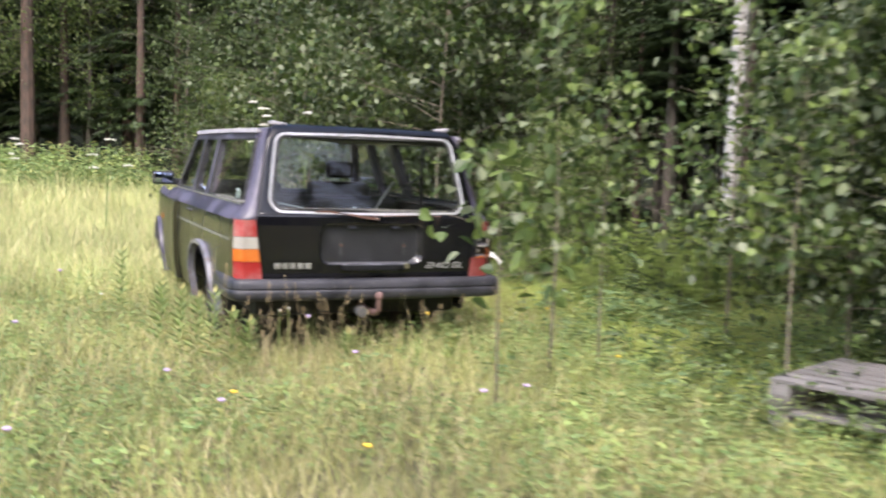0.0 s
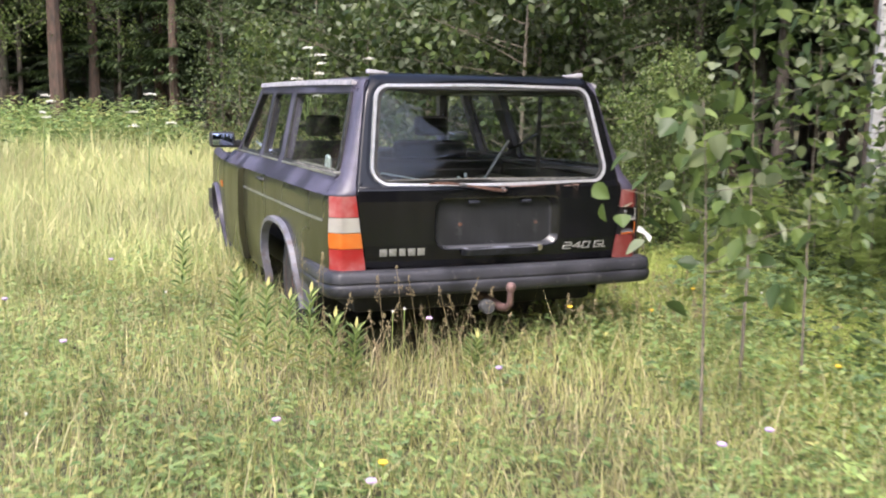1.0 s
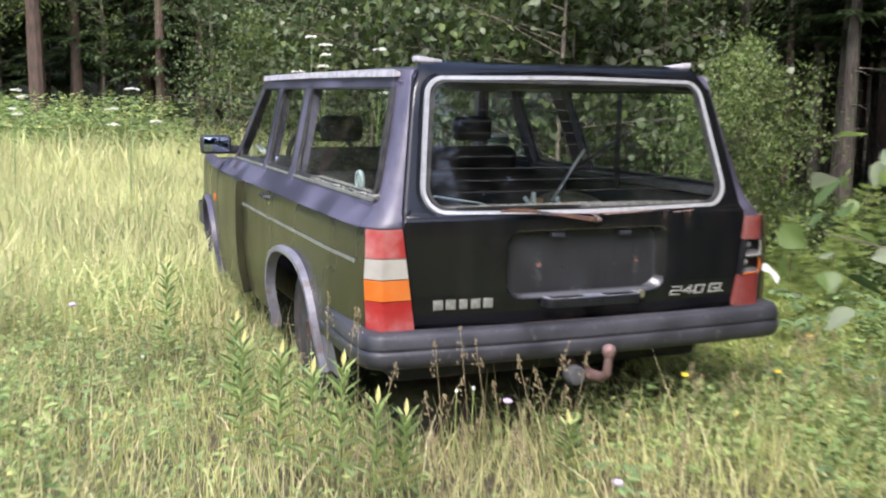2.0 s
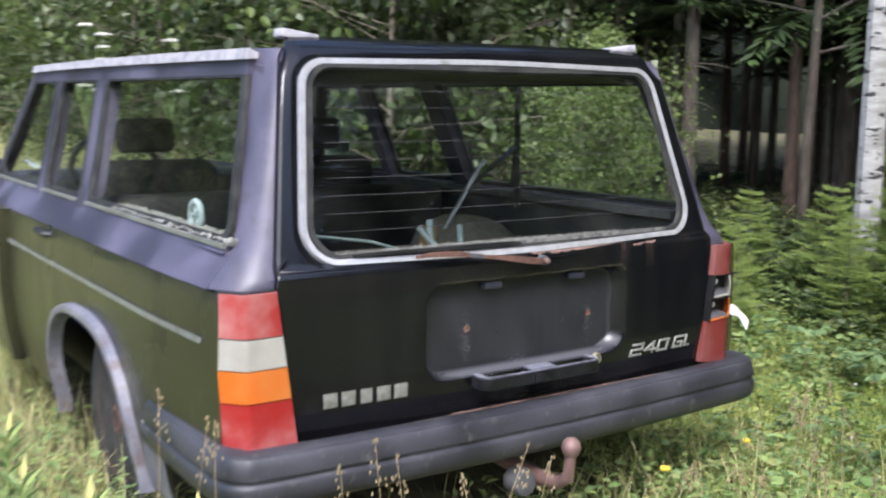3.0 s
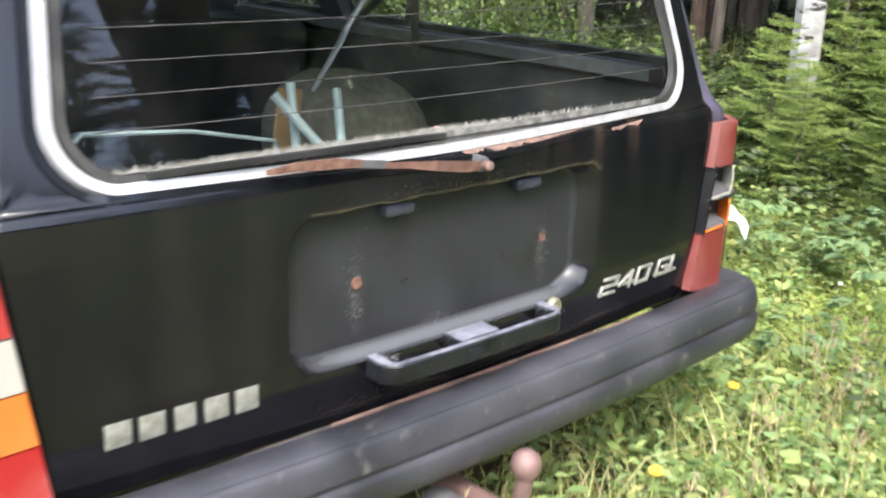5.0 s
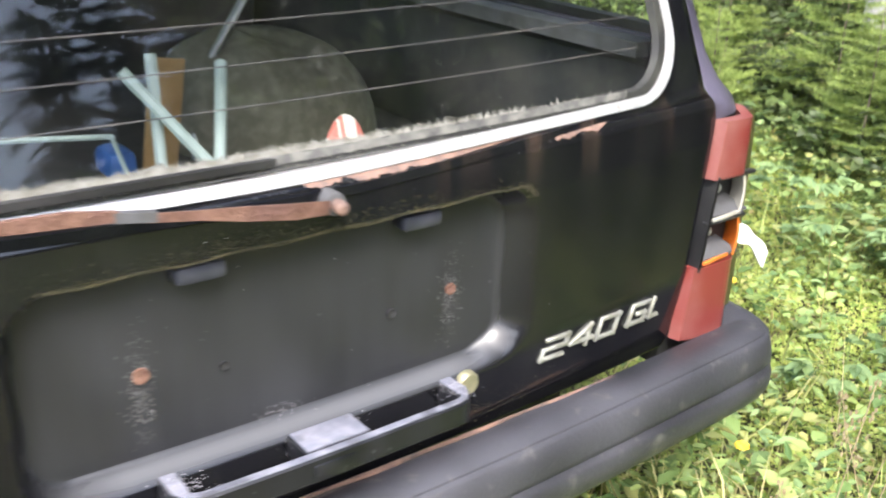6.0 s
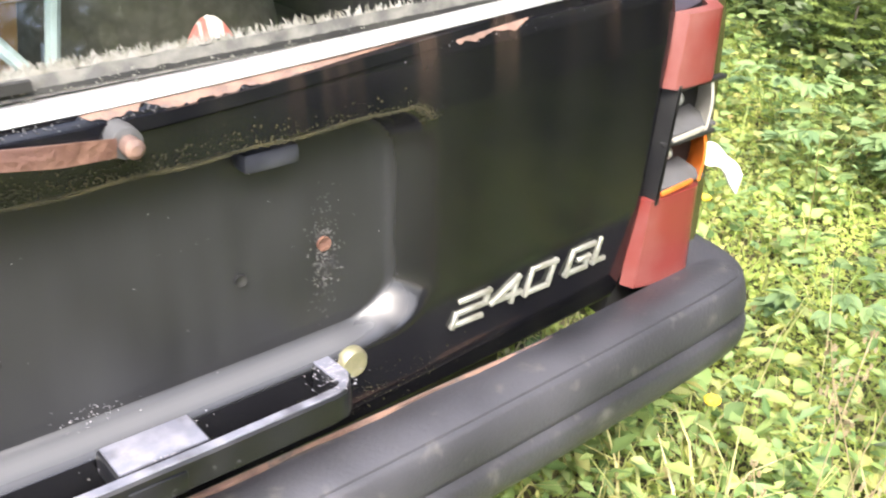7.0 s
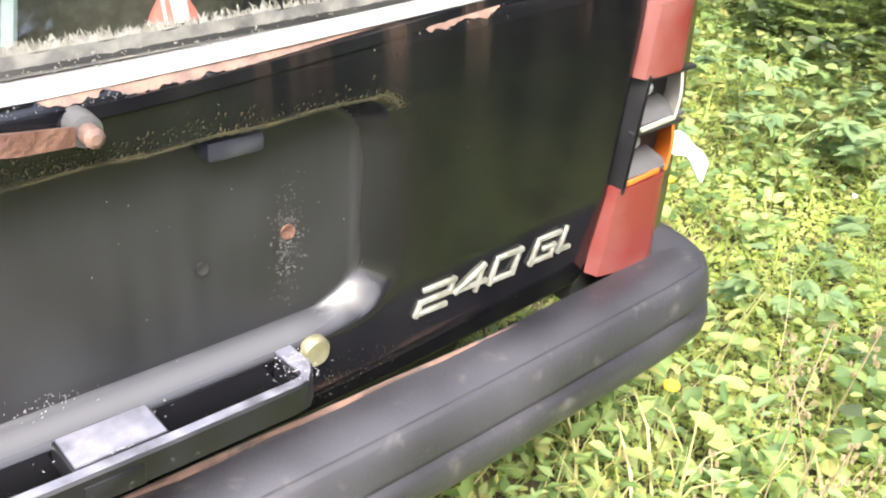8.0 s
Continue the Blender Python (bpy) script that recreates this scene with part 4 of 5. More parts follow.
part("torn_strip", sheet(lambda u, v: (0.802 + 0.072 * u + 0.008 * v, 0.098 - 0.012 * u, 0.628 - 0.062 * u + 0.012 * math.sin(u * 3) + 0.024 * (v - 0.5) * (1 + 0.3 * math.sin(u * 9))), 8, 3, 0.003, (0, 1, 0)), TAPE, right_lamp, "torn white plastic strip hanging out")

# the broken lamp sits a little deeper in the body
right_lamp.location.y += 0.014

# rear bumper and tow bar
half = [(0.853, 0.55), (0.856, 0.30), (0.855, 0.13), (0.842, 0.055), (0.815, 0.018), (0.770, 0.0), (0.60, -0.012), (0.35, -0.024), (0.12, -0.030)]
line = [(-x, y, 0) for x, y in half] + [(x, y, 0) for x, y in half[::-1]]


def curved(pts, k=5):
    """The points joined by a smooth curve."""
    p = [Vector(q) for q in pts]
    out = []
    for i in range(len(p) - 1):
        a, b, c, d = p[max(i - 1, 0)], p[i], p[i + 1], p[min(i + 2, len(p) - 1)]
        out += [0.5 * (2 * b + (c - a) * t + (2 * a - 5 * b + 4 * c - d) * t * t + (3 * b - a - 3 * c + d) * t ** 3) for t in (j / k for j in range(k))]
    return out + [p[-1]]


SECTION = [(-0.085, 0.486), (-0.060, 0.495), (-0.038, 0.4985), (-0.022, 0.495), (-0.017, 0.4925), (-0.0160, 0.4895), (-0.0125, 0.4885), (-0.0095, 0.4845), (-0.005, 0.472), (-0.002, 0.455), (-0.0015, 0.445), (-0.006, 0.441), (-0.0065, 0.435), (-0.001, 0.431),
           (0.002, 0.425), (0.002, 0.408), (-0.001, 0.394), (-0.008, 0.381), (-0.020, 0.373), (-0.038, 0.370), (-0.085, 0.372)]
part("rear_bumper", sweep(curved(line), SECTION, up=(0, 0, 1)), RUBBER, car, "weathered black rubber rear bumper")
part("bumper_sill", sheet(lambda u, v: ((2 * u - 1) * 0.63, 0.068 - 0.030 * v, 0.484 + 0.008 * v * math.sin(u * 23) * 0.3), 40, 3, 0.012, (0, 0, -1)), DIRTY, car, "dirty sill strip behind the bumper")
part("sill_rust", sheet(lambda u, v: (-0.25 + 0.75 * u, 0.062 - 0.007 * v * (0.6 + 0.4 * math.sin(u * 31)), 0.4885), 30, 2, 0.004, (0, 0, -1)), PALE_RUST, car, "rusty edge below the tailgate")
tow = part("tow_bar", rod([(0, 0.25, 0.30), (0, 0.02, 0.29), (0, -0.055, 0.30), (0, -0.092, 0.325), (0, -0.10, 0.385)], lambda i: (0.024, 0.022, 0.018, 0.016, 0.014)[i], 12), BALL_STEEL, car, "rusty tow bar with ball")
part("tow_ball", spin([(0.012, -0.026), (0.020, -0.016), (0.025, 0), (0.021, 0.014), (0.012, 0.022), (0.004, 0.025)], (0, -0.10, 0.405), "z", 20), BALL_STEEL, tow)
part("trailer_socket", spin([(0.018, 0.05), (0.034, 0.04), (0.036, 0.0), (0.030, -0.012), (0.008, -0.014)], (-0.075, -0.01, 0.30), "y", 18), HITCH_GREY, tow, "dusty round trailer socket")
part("under_body", box((1.30, 3.7, 0.16), (0, 2.15, 0.32), 0.03), TRIM_DARK, car)

# wheels
for x in (-0.72, 0.72):
    for y in (1.12, 3.50):
        x = math.copysign(0.66 if y < 2 else 0.58, x)
        w = part("wheel", spin([(0.20, -0.09), (0.29, -0.085), (0.315, -0.05), (0.318, 0.05), (0.29, 0.085), (0.20, 0.09)], (x, y, 0.275), "x", 32), TYRE, car, "flat weathered tyre")
        part("rim", spin([(0.20, -0.06), (0.19, -0.092), (0.15, -0.07), (0.06, -0.085), (0.03, -0.095), (0.03, 0.09), (0.15, 0.07), (0.20, 0.085)], (x, y, 0.275), "x", 24), RUST, w, "rust-brown steel rim")

# outside mirrors
for s in (-1, 1):
    mirror = part("door_mirror", box((0.17, 0.075, 0.105), (s * 0.862, 2.75, 0.985), 0.022, segments=3), BLACK, car, "black door mirror")
    part("mirror_glass", box((0.14, 0.004, 0.078), (s * 0.862, 2.711, 0.985), 0.0015), MIRROR, mirror, "small square mirror glass")
    part("mirror_arm", box((0.08, 0.05, 0.05), (s * 0.765, 2.765, 0.955), 0.01), BLACK, mirror)
for s in (-1, 1):
    part("roof_rail_foot", box((0.10, 0.05, 0.022), (s * 0.52, 0.33, 1.392), 0.006, turn=Matrix.Rotation(radians(-8 * s), 3, "Y")), FLAKE, car, "white flaking roof rail foot")

# inside the car
part("cargo_floor", box((1.38, 1.35, 0.05), (0, 0.80, 0.63), 0.01), TRIM_DARK, car)
for s in (-1, 1):
    part("side_lining", box((0.05, 2.6, 0.36), (s * 0.735, 1.5, 0.70), 0.02), TRIM_DARK, car)
part("headlining", sheet(lambda u, v: tuple(Vector(ROOF(0.03 + 0.94 * u, 0.02 + 0.96 * v)) - Vector((0, 0, 0.045))), 10, 10), TRIM_DARK, car)
part("dashboard", box((1.30, 0.40, 0.28), (0, 2.62, 0.78), 0.05), TRIM_DARK, car)
for s in (-1, 1):
    seat = part("front_seat", box((0.50, 0.14, 0.62), (s * 0.35, 1.98, 0.70), 0.05, turn=Matrix.Rotation(radians(10), 3, "X"), segments=3), TRIM_DARK, car, "dark cloth front seat")
    part("headrest", box((0.22, 0.06, 0.13), (s * 0.36, 1.96, 1.10), 0.028, segments=3), TRIM_DARK, seat)
part("rear_seat", box((1.34, 0.13, 0.40), (0, 1.52, 0.72), 0.05, turn=Matrix.Rotation(radians(8), 3, "X"), segments=3), TRIM_DARK, car)
part("steering_wheel", sweep([(-0.35 + 0.19 * math.cos(a), 2.36 + 0.09 * math.sin(a), 0.92 + 0.17 * math.sin(a)) for a in np.linspace(0, 2 * math.pi, 24, endpoint=False)], circle(0.014, 6), closed=True, up=(0, -0.9, 0.45)), BLACK, car)
for pts in ([(0.69, 1.02, 1.31), (0.66, 0.98, 1.07), (0.665, 0.98, 0.86)], [(0.65, 0.98, 1.08), (0.50, 0.92, 1.01), (0.34, 0.84, 0.95)], [(0.66, 0.98, 1.09), (0.70, 1.05, 0.93)]):
    part("seat_belt", sweep(pts, [(-0.012, -0.002), (0.012, -0.002), (0.012, 0.002), (-0.012, 0.002)]), BLACK, car)
for s in (-1, 1):
    part("window_ledge", sweep([(s * 0.71, 0.25, 0.905), (s * 0.71, 1.9, 0.905)], [(-0.03, -0.012), (0.03, -0.012), (0.03, 0.012), (-0.03, 0.012)]), HITCH_GREY, car, "dusty inner window ledge")
flecks("ledge_lichen", 2200, lambda k: ((-rng.uniform(0.70, 0.752), 0.2 + 0.9 * rng.uniform() ** 1.6, 0.922 + 0.012 * rng.uniform()), (1, 0, 0.6), (0, 1, 0.4)), 0.007, LICHEN, car, "pale dry lichen on the window ledge")

# things left in the load space
cover = sheet(lambda u, v: (0.40 + 0.215 * math.cos(2 * math.pi * u) * math.cos(v * math.pi / 2) ** 0.8 - 0.07 * v, 0.90 + 0.17 * math.sin(2 * math.pi * u) * math.cos(v * math.pi / 2) ** 0.8, 0.655 + 0.20 * math.sin(v * math.pi / 2) ** 0.8 + 0.008 * math.sin(9 * u * math.pi)), 28, 10)
tagged(finish("cushion", cover, SEAT_CLOTH), "slumped grey-green seat cushion in the load space", "cushion")
tagged(finish("prop_rod", rod([(0.20, 0.80, 0.66), (0.225, 0.853, 0.762), (0.335, 0.83, 0.952), (0.40, 0.82, 1.05)], 0.008, 8), STEEL), "straight grey metal rod leaning in the car", "rod")
tagged(finish("bent_wire", rod([(-0.57, 0.20, 0.66), (-0.56, 0.20, 0.90), (-0.53, 0.22, 0.925), (-0.30, 0.36, 0.88), (-0.03, 0.55, 0.80), (0.02, 0.58, 0.66)], 0.004, 6), PALE_PLASTIC), "bent white wire in the load space", "wire")
for pts in ([(0.17, 0.52, 0.66), (0.02, 0.63, 0.87)], [(0.06, 0.60, 0.66), (0.075, 0.655, 0.885)], [(0.10, 0.50, 0.66), (0.19, 0.66, 0.86)]):
    tagged(finish("plastic_strut", rod(pts, 0.0095, 8), PALE_PLASTIC), "pale green plastic strut standing askew", "strut", "plastic struts")
tagged(finish("plastic_dish", spin([(0.02, 0.0), (0.115, 0.002), (0.12, 0.012), (0.11, 0.016), (0.02, 0.012)], (-0.10, 0.42, 0.733), "z", 28), PALE_PLASTIC), "pale round plastic dish upturned on the tray", "dish")
tagged(finish("metal_tube", rod([(-0.46, 0.30, 0.742), (0.02, 0.50, 0.762)], 0.006, 8), STEEL), "thin bright metal tube lying on the tray", "tube")
tagged(finish("plastic_tray", spin([(0.17, 0.0), (0.20, 0.07), (0.205, 0.075), (0.175, 0.012)], (-0.20, 0.38, 0.657), "z", 24), PALE_PLASTIC), "pale plastic tray on the car floor", "tray")
tagged(finish("plastic_tray", spin([(0.05, 0.0), (0.07, 0.10), (0.074, 0.10), (0.05, 0.012)], (0.17, 0.36, 0.657), "z", 20), PALE_PLASTIC), "small pale plastic cup on the car floor", "cup")
tagged(finish("cardboard_piece", box((0.06, 0.008, 0.20), (0.13, 0.76, 0.753), 0.002, turn=Matrix.Rotation(radians(8), 3, "Y")), material("brown_cardboard", (0.22, 0.13, 0.05), 0.8, other=(0.3, 0.19, 0.09), scale=12)), "upright strip of brown cardboard", "cardboard")
STRIPES = material("red_and_white_stripes", (0.5, 0.46, 0.43), 0.85, other=(0.4, 0.12, 0.1), scale=30, spread=(3, 0.1, 0.1), low=0.5, high=0.55, detail=0)
tagged(finish("striped_cloth", sheet(lambda u, v: (0.30 + 0.09 * (u - 0.5), 0.42 + 0.05 * v, 0.655 + 0.15 * math.sin(math.pi * (0.08 + 0.84 * u)) ** 0.5 * v), 10, 6, 0.006, (0, 1, 0)), STRIPES), "crumpled red and white striped cloth", "cloth")
tagged(finish("blue_sheet", box((0.05, 0.08, 0.05), (0.06, 0.80, 0.681), 0.015), material("blue_plastic", (0.03, 0.1, 0.3), 0.5, other=(0.02, 0.06, 0.2), scale=9)), "folded blue plastic sheet", "sheet")
toy = thing("toy_wheel", (-0.715, 0.50, 0.96), "small white spoked wheel leaning on the window ledge", "wheel")
part("tyre", sweep([(-0.715, 0.50 + 0.036 * math.cos(a), 0.957 + 0.036 * math.sin(a)) for a in np.linspace(0, 2 * math.pi, 20, endpoint=False)], circle(0.008, 6), closed=True, up=(1, 0, 0)), PALE_PLASTIC, toy)
for k in range(3):
    a = math.pi * k / 3
    part("spoke", rod([(-0.715, 0.50 - 0.034 * math.cos(a), 0.957 - 0.034 * math.sin(a)), (-0.715, 0.50 + 0.034 * math.cos(a), 0.957 + 0.034 * math.sin(a))], 0.004, 5), PALE_PLASTIC, toy)


# ---- trees ----
def conifer_mesh(h, seed, bare=0.25, spread=0.22, dense=1.0):
    """Trunk points and needle sprays of a spruce that stands at the origin."""
    r = np.random.default_rng(seed)
    at, along, normal, ln, wd = [], [], [], [], []
    z = h * bare
    while z < h * 0.97:
        f = 1 - z / h
        reach = h * spread * (f ** 0.8) * r.uniform(0.75, 1.15) + 0.15
        for k in range(int(6 * dense) + r.integers(0, 3)):
            a = r.uniform(0, 2 * math.pi)
            d = np.array([math.cos(a), math.sin(a), 0.0])
            L = reach * r.uniform(0.6, 1.1)
            droop = r.uniform(0.15, 0.45)
            n = max(4, int(L * 9 * dense))
            for i in range(n):
                s = (i + 0.6) / n
                p = np.array([0, 0, z]) + d * L * s + np.array([0, 0, 0.12 * L * s - droop * L * s * s])
                for q in (-1, 1, -0.6, 0.6):
                    t = np.array([-d[1], d[0], 0]) * q * r.uniform(0.6, 1.0) + d * r.uniform(0.5, 0.9) + np.array([0, 0, r.uniform(-0.5, -0.05)])
                    at.append(p)
                    along.append(t)
                    normal.append(np.array([r.normal() * 0.4, r.normal() * 0.4, 1]))
                    ln.append(0.28 * (1.15 - s) * min(1.6, 0.5 + L * 0.5) * r.uniform(0.7, 1.3) + 0.06)
                    wd.append(0.03 + 0.026 * r.uniform())
        z += h * 0.028 / dense * r.uniform(0.8, 1.3)
    return tuple(np.array(q) for q in (at, along, normal, ln, wd))


def conifer(name, h, seed, at, label, bare=0.25, spread=0.22, dense=1.0, bark=None, needles=None, girth=0.011, group="forest trees"):
    t = thing(name, (0, 0, 0), label, "tree", group)
    r = np.random.default_rng(seed + 50)
    lean = r.normal(0, 0.012, 2)
    pts = [(lean[0] * z, lean[1] * z, z) for z in np.linspace(-0.2, h, 9)]
    part("trunk", rod(pts, lambda i: max(0.01, h * girth * (1 - i / 8.3)), 9), bark or BARK, t)
    a = conifer_mesh(h, seed, bare, spread, dense)
    v, i = leaves(*a)
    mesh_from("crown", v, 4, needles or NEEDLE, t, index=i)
    if bare > 0.2:
        for k in range(9):
            z, ang, L = r.uniform(0.6, h * bare), r.uniform(0, 6.28), r.uniform(0.3, 0.9)
            part("dead_branch", rod([(lean[0] * z, lean[1] * z, z), (math.cos(ang) * L * 0.5, math.sin(ang) * L * 0.5, z - 0.02), (math.cos(ang) * L, math.sin(ang) * L, z - 0.14 * L)], lambda i: (0.012, 0.008, 0.003)[i], 4), TWIG, t)
    t.matrix_world = at
    return t


def broadleaf(name, h, seed, at, label, crown_low=0.3, spread=0.3, count=2600, leaf=0.075, bark=None, girth=0.012, limbs=14, mat=None, group="forest trees", shape=leaves):
    """A tree with limbs and a crown of single leaves gathered along the twigs."""
    t = thing(name, (0, 0, 0), label, "tree", group)
    r = np.random.default_rng(seed)
    bend = r.normal(0, 0.03, 2)
    stem = lambda f: np.array([bend[0] * h * f * f + 0.02 * h * math.sin(f * 5 + seed) * 0.3, bend[1] * h * f * f, h * f])
    part("trunk", rod([stem(f) + np.array([0, 0, -0.1 if f == 0 else 0]) for f in np.linspace(0, 1, 10)], lambda i: max(0.003, h * girth * (1 - i / 9.4)), 8), bark or BARK, t)
    spots = []
    for k in range(limbs):
        f = crown_low + (0.97 - crown_low) * (k + r.uniform(0, 1)) / limbs
        a = r.uniform(0, 2 * math.pi)
        L = h * spread * (1.1 - 0.7 * f) * r.uniform(0.7, 1.2)
        rise = r.uniform(0.15, 0.75)
        pts = [stem(f) + np.array([math.cos(a) * L * s, math.sin(a) * L * s, L * rise * s * (1 - 0.35 * s)]) for s in (0, 0.35, 0.7, 1.0)]
        part("limb", rod(pts, lambda i: max(0.0015, h * girth * 0.28 * (1 - i / 3.4)), 5), bark or BARK, t)
        for s in np.linspace(0.2, 1.0, 9):
            c = stem(f) + np.array([math.cos(a) * L * s, math.sin(a) * L * s, L * rise * s * (1 - 0.35 * s)])
            spots.append((c, 0.05 + 0.13 * L * (1.1 - 0.4 * s)))
    pick = r.integers(0, len(spots), count)
    c = np.array([spots[i][0] for i in pick]) + r.normal(0, 1, (count, 3)) * np.array([spots[i][1] for i in pick])[:, None]
    al = r.normal(0, 1, (count, 3)) + np.array([0, 0, -0.5])
    no = r.normal(0, 0.55, (count, 3)) + np.array([0, 0, 1.0])
    v, i = shape(c, al, no, leaf * r.uniform(0.6, 1.25, count), leaf * 0.72 * r.uniform(0.7, 1.2, count))
    mesh_from("crown", v, 4, mat or LEAF, t, index=i)
    t.matrix_world = at
    return t


def place(x, y, turn=0, drop=0.0):
    return pose(x, y, float(height(x, y)) - drop, 0, 0, turn)


# the wood: tall spruces and pines in rows, from the far meadow edge round to the near side
spruces = [conifer("spruce", 13.0, 1, place(3.0, 22.0), "tall dark spruce at the meadow edge", 0.15, 0.2),
           conifer("spruce", 11.0, 2, place(6.4, 13.0), "tall dark spruce at the meadow edge", 0.17, 0.22),
           conifer("spruce", 15.0, 3, place(9.0, 9.5), "tall dark spruce with a bare lower trunk", 0.28, 0.17)]
pine = conifer("pine", 16.0, 4, place(1.0, 24.0), "slender pine with bare reddish trunk", 0.42, 0.15, 0.8, PINE_BARK)
birches = [broadleaf("birch", 12.0, 11, place(3.95, 1.71), "white-barked birch among ferns and saplings", 0.34, 0.2, 5200, 0.06, BIRCH_BARK, 0.0068, 26),
           broadleaf("aspen", 9.0, 12, place(5.2, 6.0), "grey-green aspen at the wood edge", 0.22, 0.24, 6500, 0.06, BARK, 0.007, 30)]
r = np.random.default_rng(3)
spots = []
EDGE = [(-10, 27), (-3, 25), (1.5, 21), (4.5, 15.5), (6.0, 11), (6.2, 7), (6.0, 3), (5.6, 0), (5.6, -4), (6.5, -9), (6, -14), (1, -18), (-8, -19), (-17, -16)]
for row, (off, step) in enumerate(((0.0, 1.9), (1.8, 1.8), (3.8, 1.8), (6.0, 1.9), (8.5, 2.1), (11.5, 2.4), (15.0, 2.6))):
    for (x0, y0), (x1, y1) in zip(EDGE, EDGE[1:]):
        L = math.hypot(x1 - x0, y1 - y0)
        nx, ny = (y0 - y1) / L, (x1 - x0) / L
        for k in range(max(1, int(L / step))):
            f = (k + r.uniform(0.1, 0.9)) / max(1, int(L / step))
            spots.append((x0 + (x1 - x0) * f + nx * (off + r.uniform(-0.8, 0.8)), y0 + (y1 - y0) * f + ny * (off + r.uniform(-0.8, 0.8)), row))
for i, (x, y, row) in enumerate(spots):
    if math.hypot(x + 1, y) < 11 and y < -5 or math.hypot(x - 3.95, y - 1.71) < 1.3 or (x < 4.4 and y < 5):
        continue
    kinds = [spruces[0], spruces[1], spruces[2], pine, birches[1], spruces[2]] if row else [spruces[1], birches[1], spruces[0], pine, spruces[2], spruces[2]]
    src = kinds[int(r.integers(0, 6))]
    copy_thing(src, place(x, y, float(r.uniform(0, 360))) @ Matrix.Scale(float(r.uniform(0.8, 1.15)), 4))

# bare trunks that stand out at the meadow edge
for x, y, k in ((-1.6, 21.4, 1.1), (0.95, 20.6, 0.75), (-0.7, 22.6, 0.8), (-4.4, 22.8, 1.0), (-6.9, 24.0, 1.1), (1.9, 21.3, 0.7)):
    copy_thing(pine, place(x, y, 40 * x) @ Matrix.Scale(k, 4))
aspen = broadleaf("aspen", 8.0, 13, place(-3.2, 21.6), "pale-leaved aspen at the meadow edge", 0.24, 0.3, 5200, 0.085, BARK, 0.008, 30, SHRUB_LEAF)
for x, y, k in ((-0.2, 22.4, 1.0), (-5.8, 23.2, 1.1), (0.4, 24.2, 1.2), (-2.4, 24.5, 1.2), (-8.5, 24.6, 1.1)):
    copy_thing(aspen, place(x, y, 90 * x) @ Matrix.Scale(k, 4))

# far wood behind the rows, and shrubs at its edge
FAR = [(-46, 62), (-16, 50), (16, 44), (30, 30), (33, 8), (32, -14), (22, -34), (0, -42), (-30, -40)]


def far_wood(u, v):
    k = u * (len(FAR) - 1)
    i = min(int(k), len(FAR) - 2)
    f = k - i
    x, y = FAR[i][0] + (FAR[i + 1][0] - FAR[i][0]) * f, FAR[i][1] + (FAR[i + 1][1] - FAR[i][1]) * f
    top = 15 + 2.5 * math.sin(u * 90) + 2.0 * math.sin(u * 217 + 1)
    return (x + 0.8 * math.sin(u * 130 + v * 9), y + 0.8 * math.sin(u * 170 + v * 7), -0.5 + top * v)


# near-black sheet: the shade between the far trunks is painted into it
tagged(finish("backdrop", sheet(far_wood, 160, 10), FAR_WOOD), "backdrop sheet with the wood's shade in its colour, far behind the trees", "wood", "", "structure")
shrub = broadleaf("shrub", 3.6, 21, place(4.0, 5.6), "leafy green shrub at the wood edge", 0.04, 0.42, 6000, 0.05, TWIG, 0.006, 34, group="wood edge shrubs")
shrub_b = broadleaf("shrub", 2.6, 22, place(3.2, 7.0), "leafy light green shrub at the wood edge", 0.04, 0.46, 4200, 0.06, TWIG, 0.006, 30, SHRUB_LEAF, group="wood edge shrubs")
for x, y, k, which in ((5.0, 6.2, 1.0, 0), (2.6, 9.6, 1.1, 0), (4.4, 9.2, 1.2, 0), (1.6, 13.5, 1.0, 1), (3.4, 12.8, 1.2, 0), (1.9, 17.5, 1.1, 0),
                       (5.4, -3.0, 1.1, 0), (4.9, -5.0, 1.0, 1), (6.2, -6.5, 1.2, 0), (7.0, -9.0, 1.2, 0)):
    copy_thing((shrub, shrub_b)[which], place(x, y, 77 * x + 31 * y) @ Matrix.Scale(k, 4))

for x, y, k in ((2.9, 15.0, 1.7), (2.6, 11.5, 1.7), (4.2, 8.0, 1.6)):
    copy_thing(shrub, place(x, y, 50 * x + 11 * y) @ Matrix.Scale(k, 4))

# broad-leaved bushes with large leaves, beside and behind the car
bush = broadleaf("bush", 4.2, 23, place(2.2, 4.4), "dense bush with large glossy leaves", 0.08, 0.36, 4200, 0.095, TWIG, 0.006, 34, BUSH_LEAF, group="leafy bushes")
bush_b = broadleaf("bush", 3.0, 24, place(3.1, -1.1), "dense bush with large glossy leaves", 0.10, 0.42, 2600, 0.09, TWIG, 0.006, 26, BUSH_LEAF, group="leafy bushes")
for x, y, k, which in ((2.9, 5.5, 1.0, 0), (2.0, 6.4, 1.0, 0), (3.1, 7.2, 1.1, 0), (1.9, 8.4, 1.0, 0), (4.0, -0.8, 1.2, 1), (2.7, -1.75, 0.9, 1), (4.7, -0.2, 1.3, 1), (4.2, -1.9, 1.3, 1), (2.35, -1.35, 0.7, 1), (5.0, -1.2, 1.5, 1), (5.2, -3.0, 1.5, 1)):
    copy_thing((bush, bush_b)[which], place(x, y, 61 * x + 29 * y) @ Matrix.Scale(k, 4))

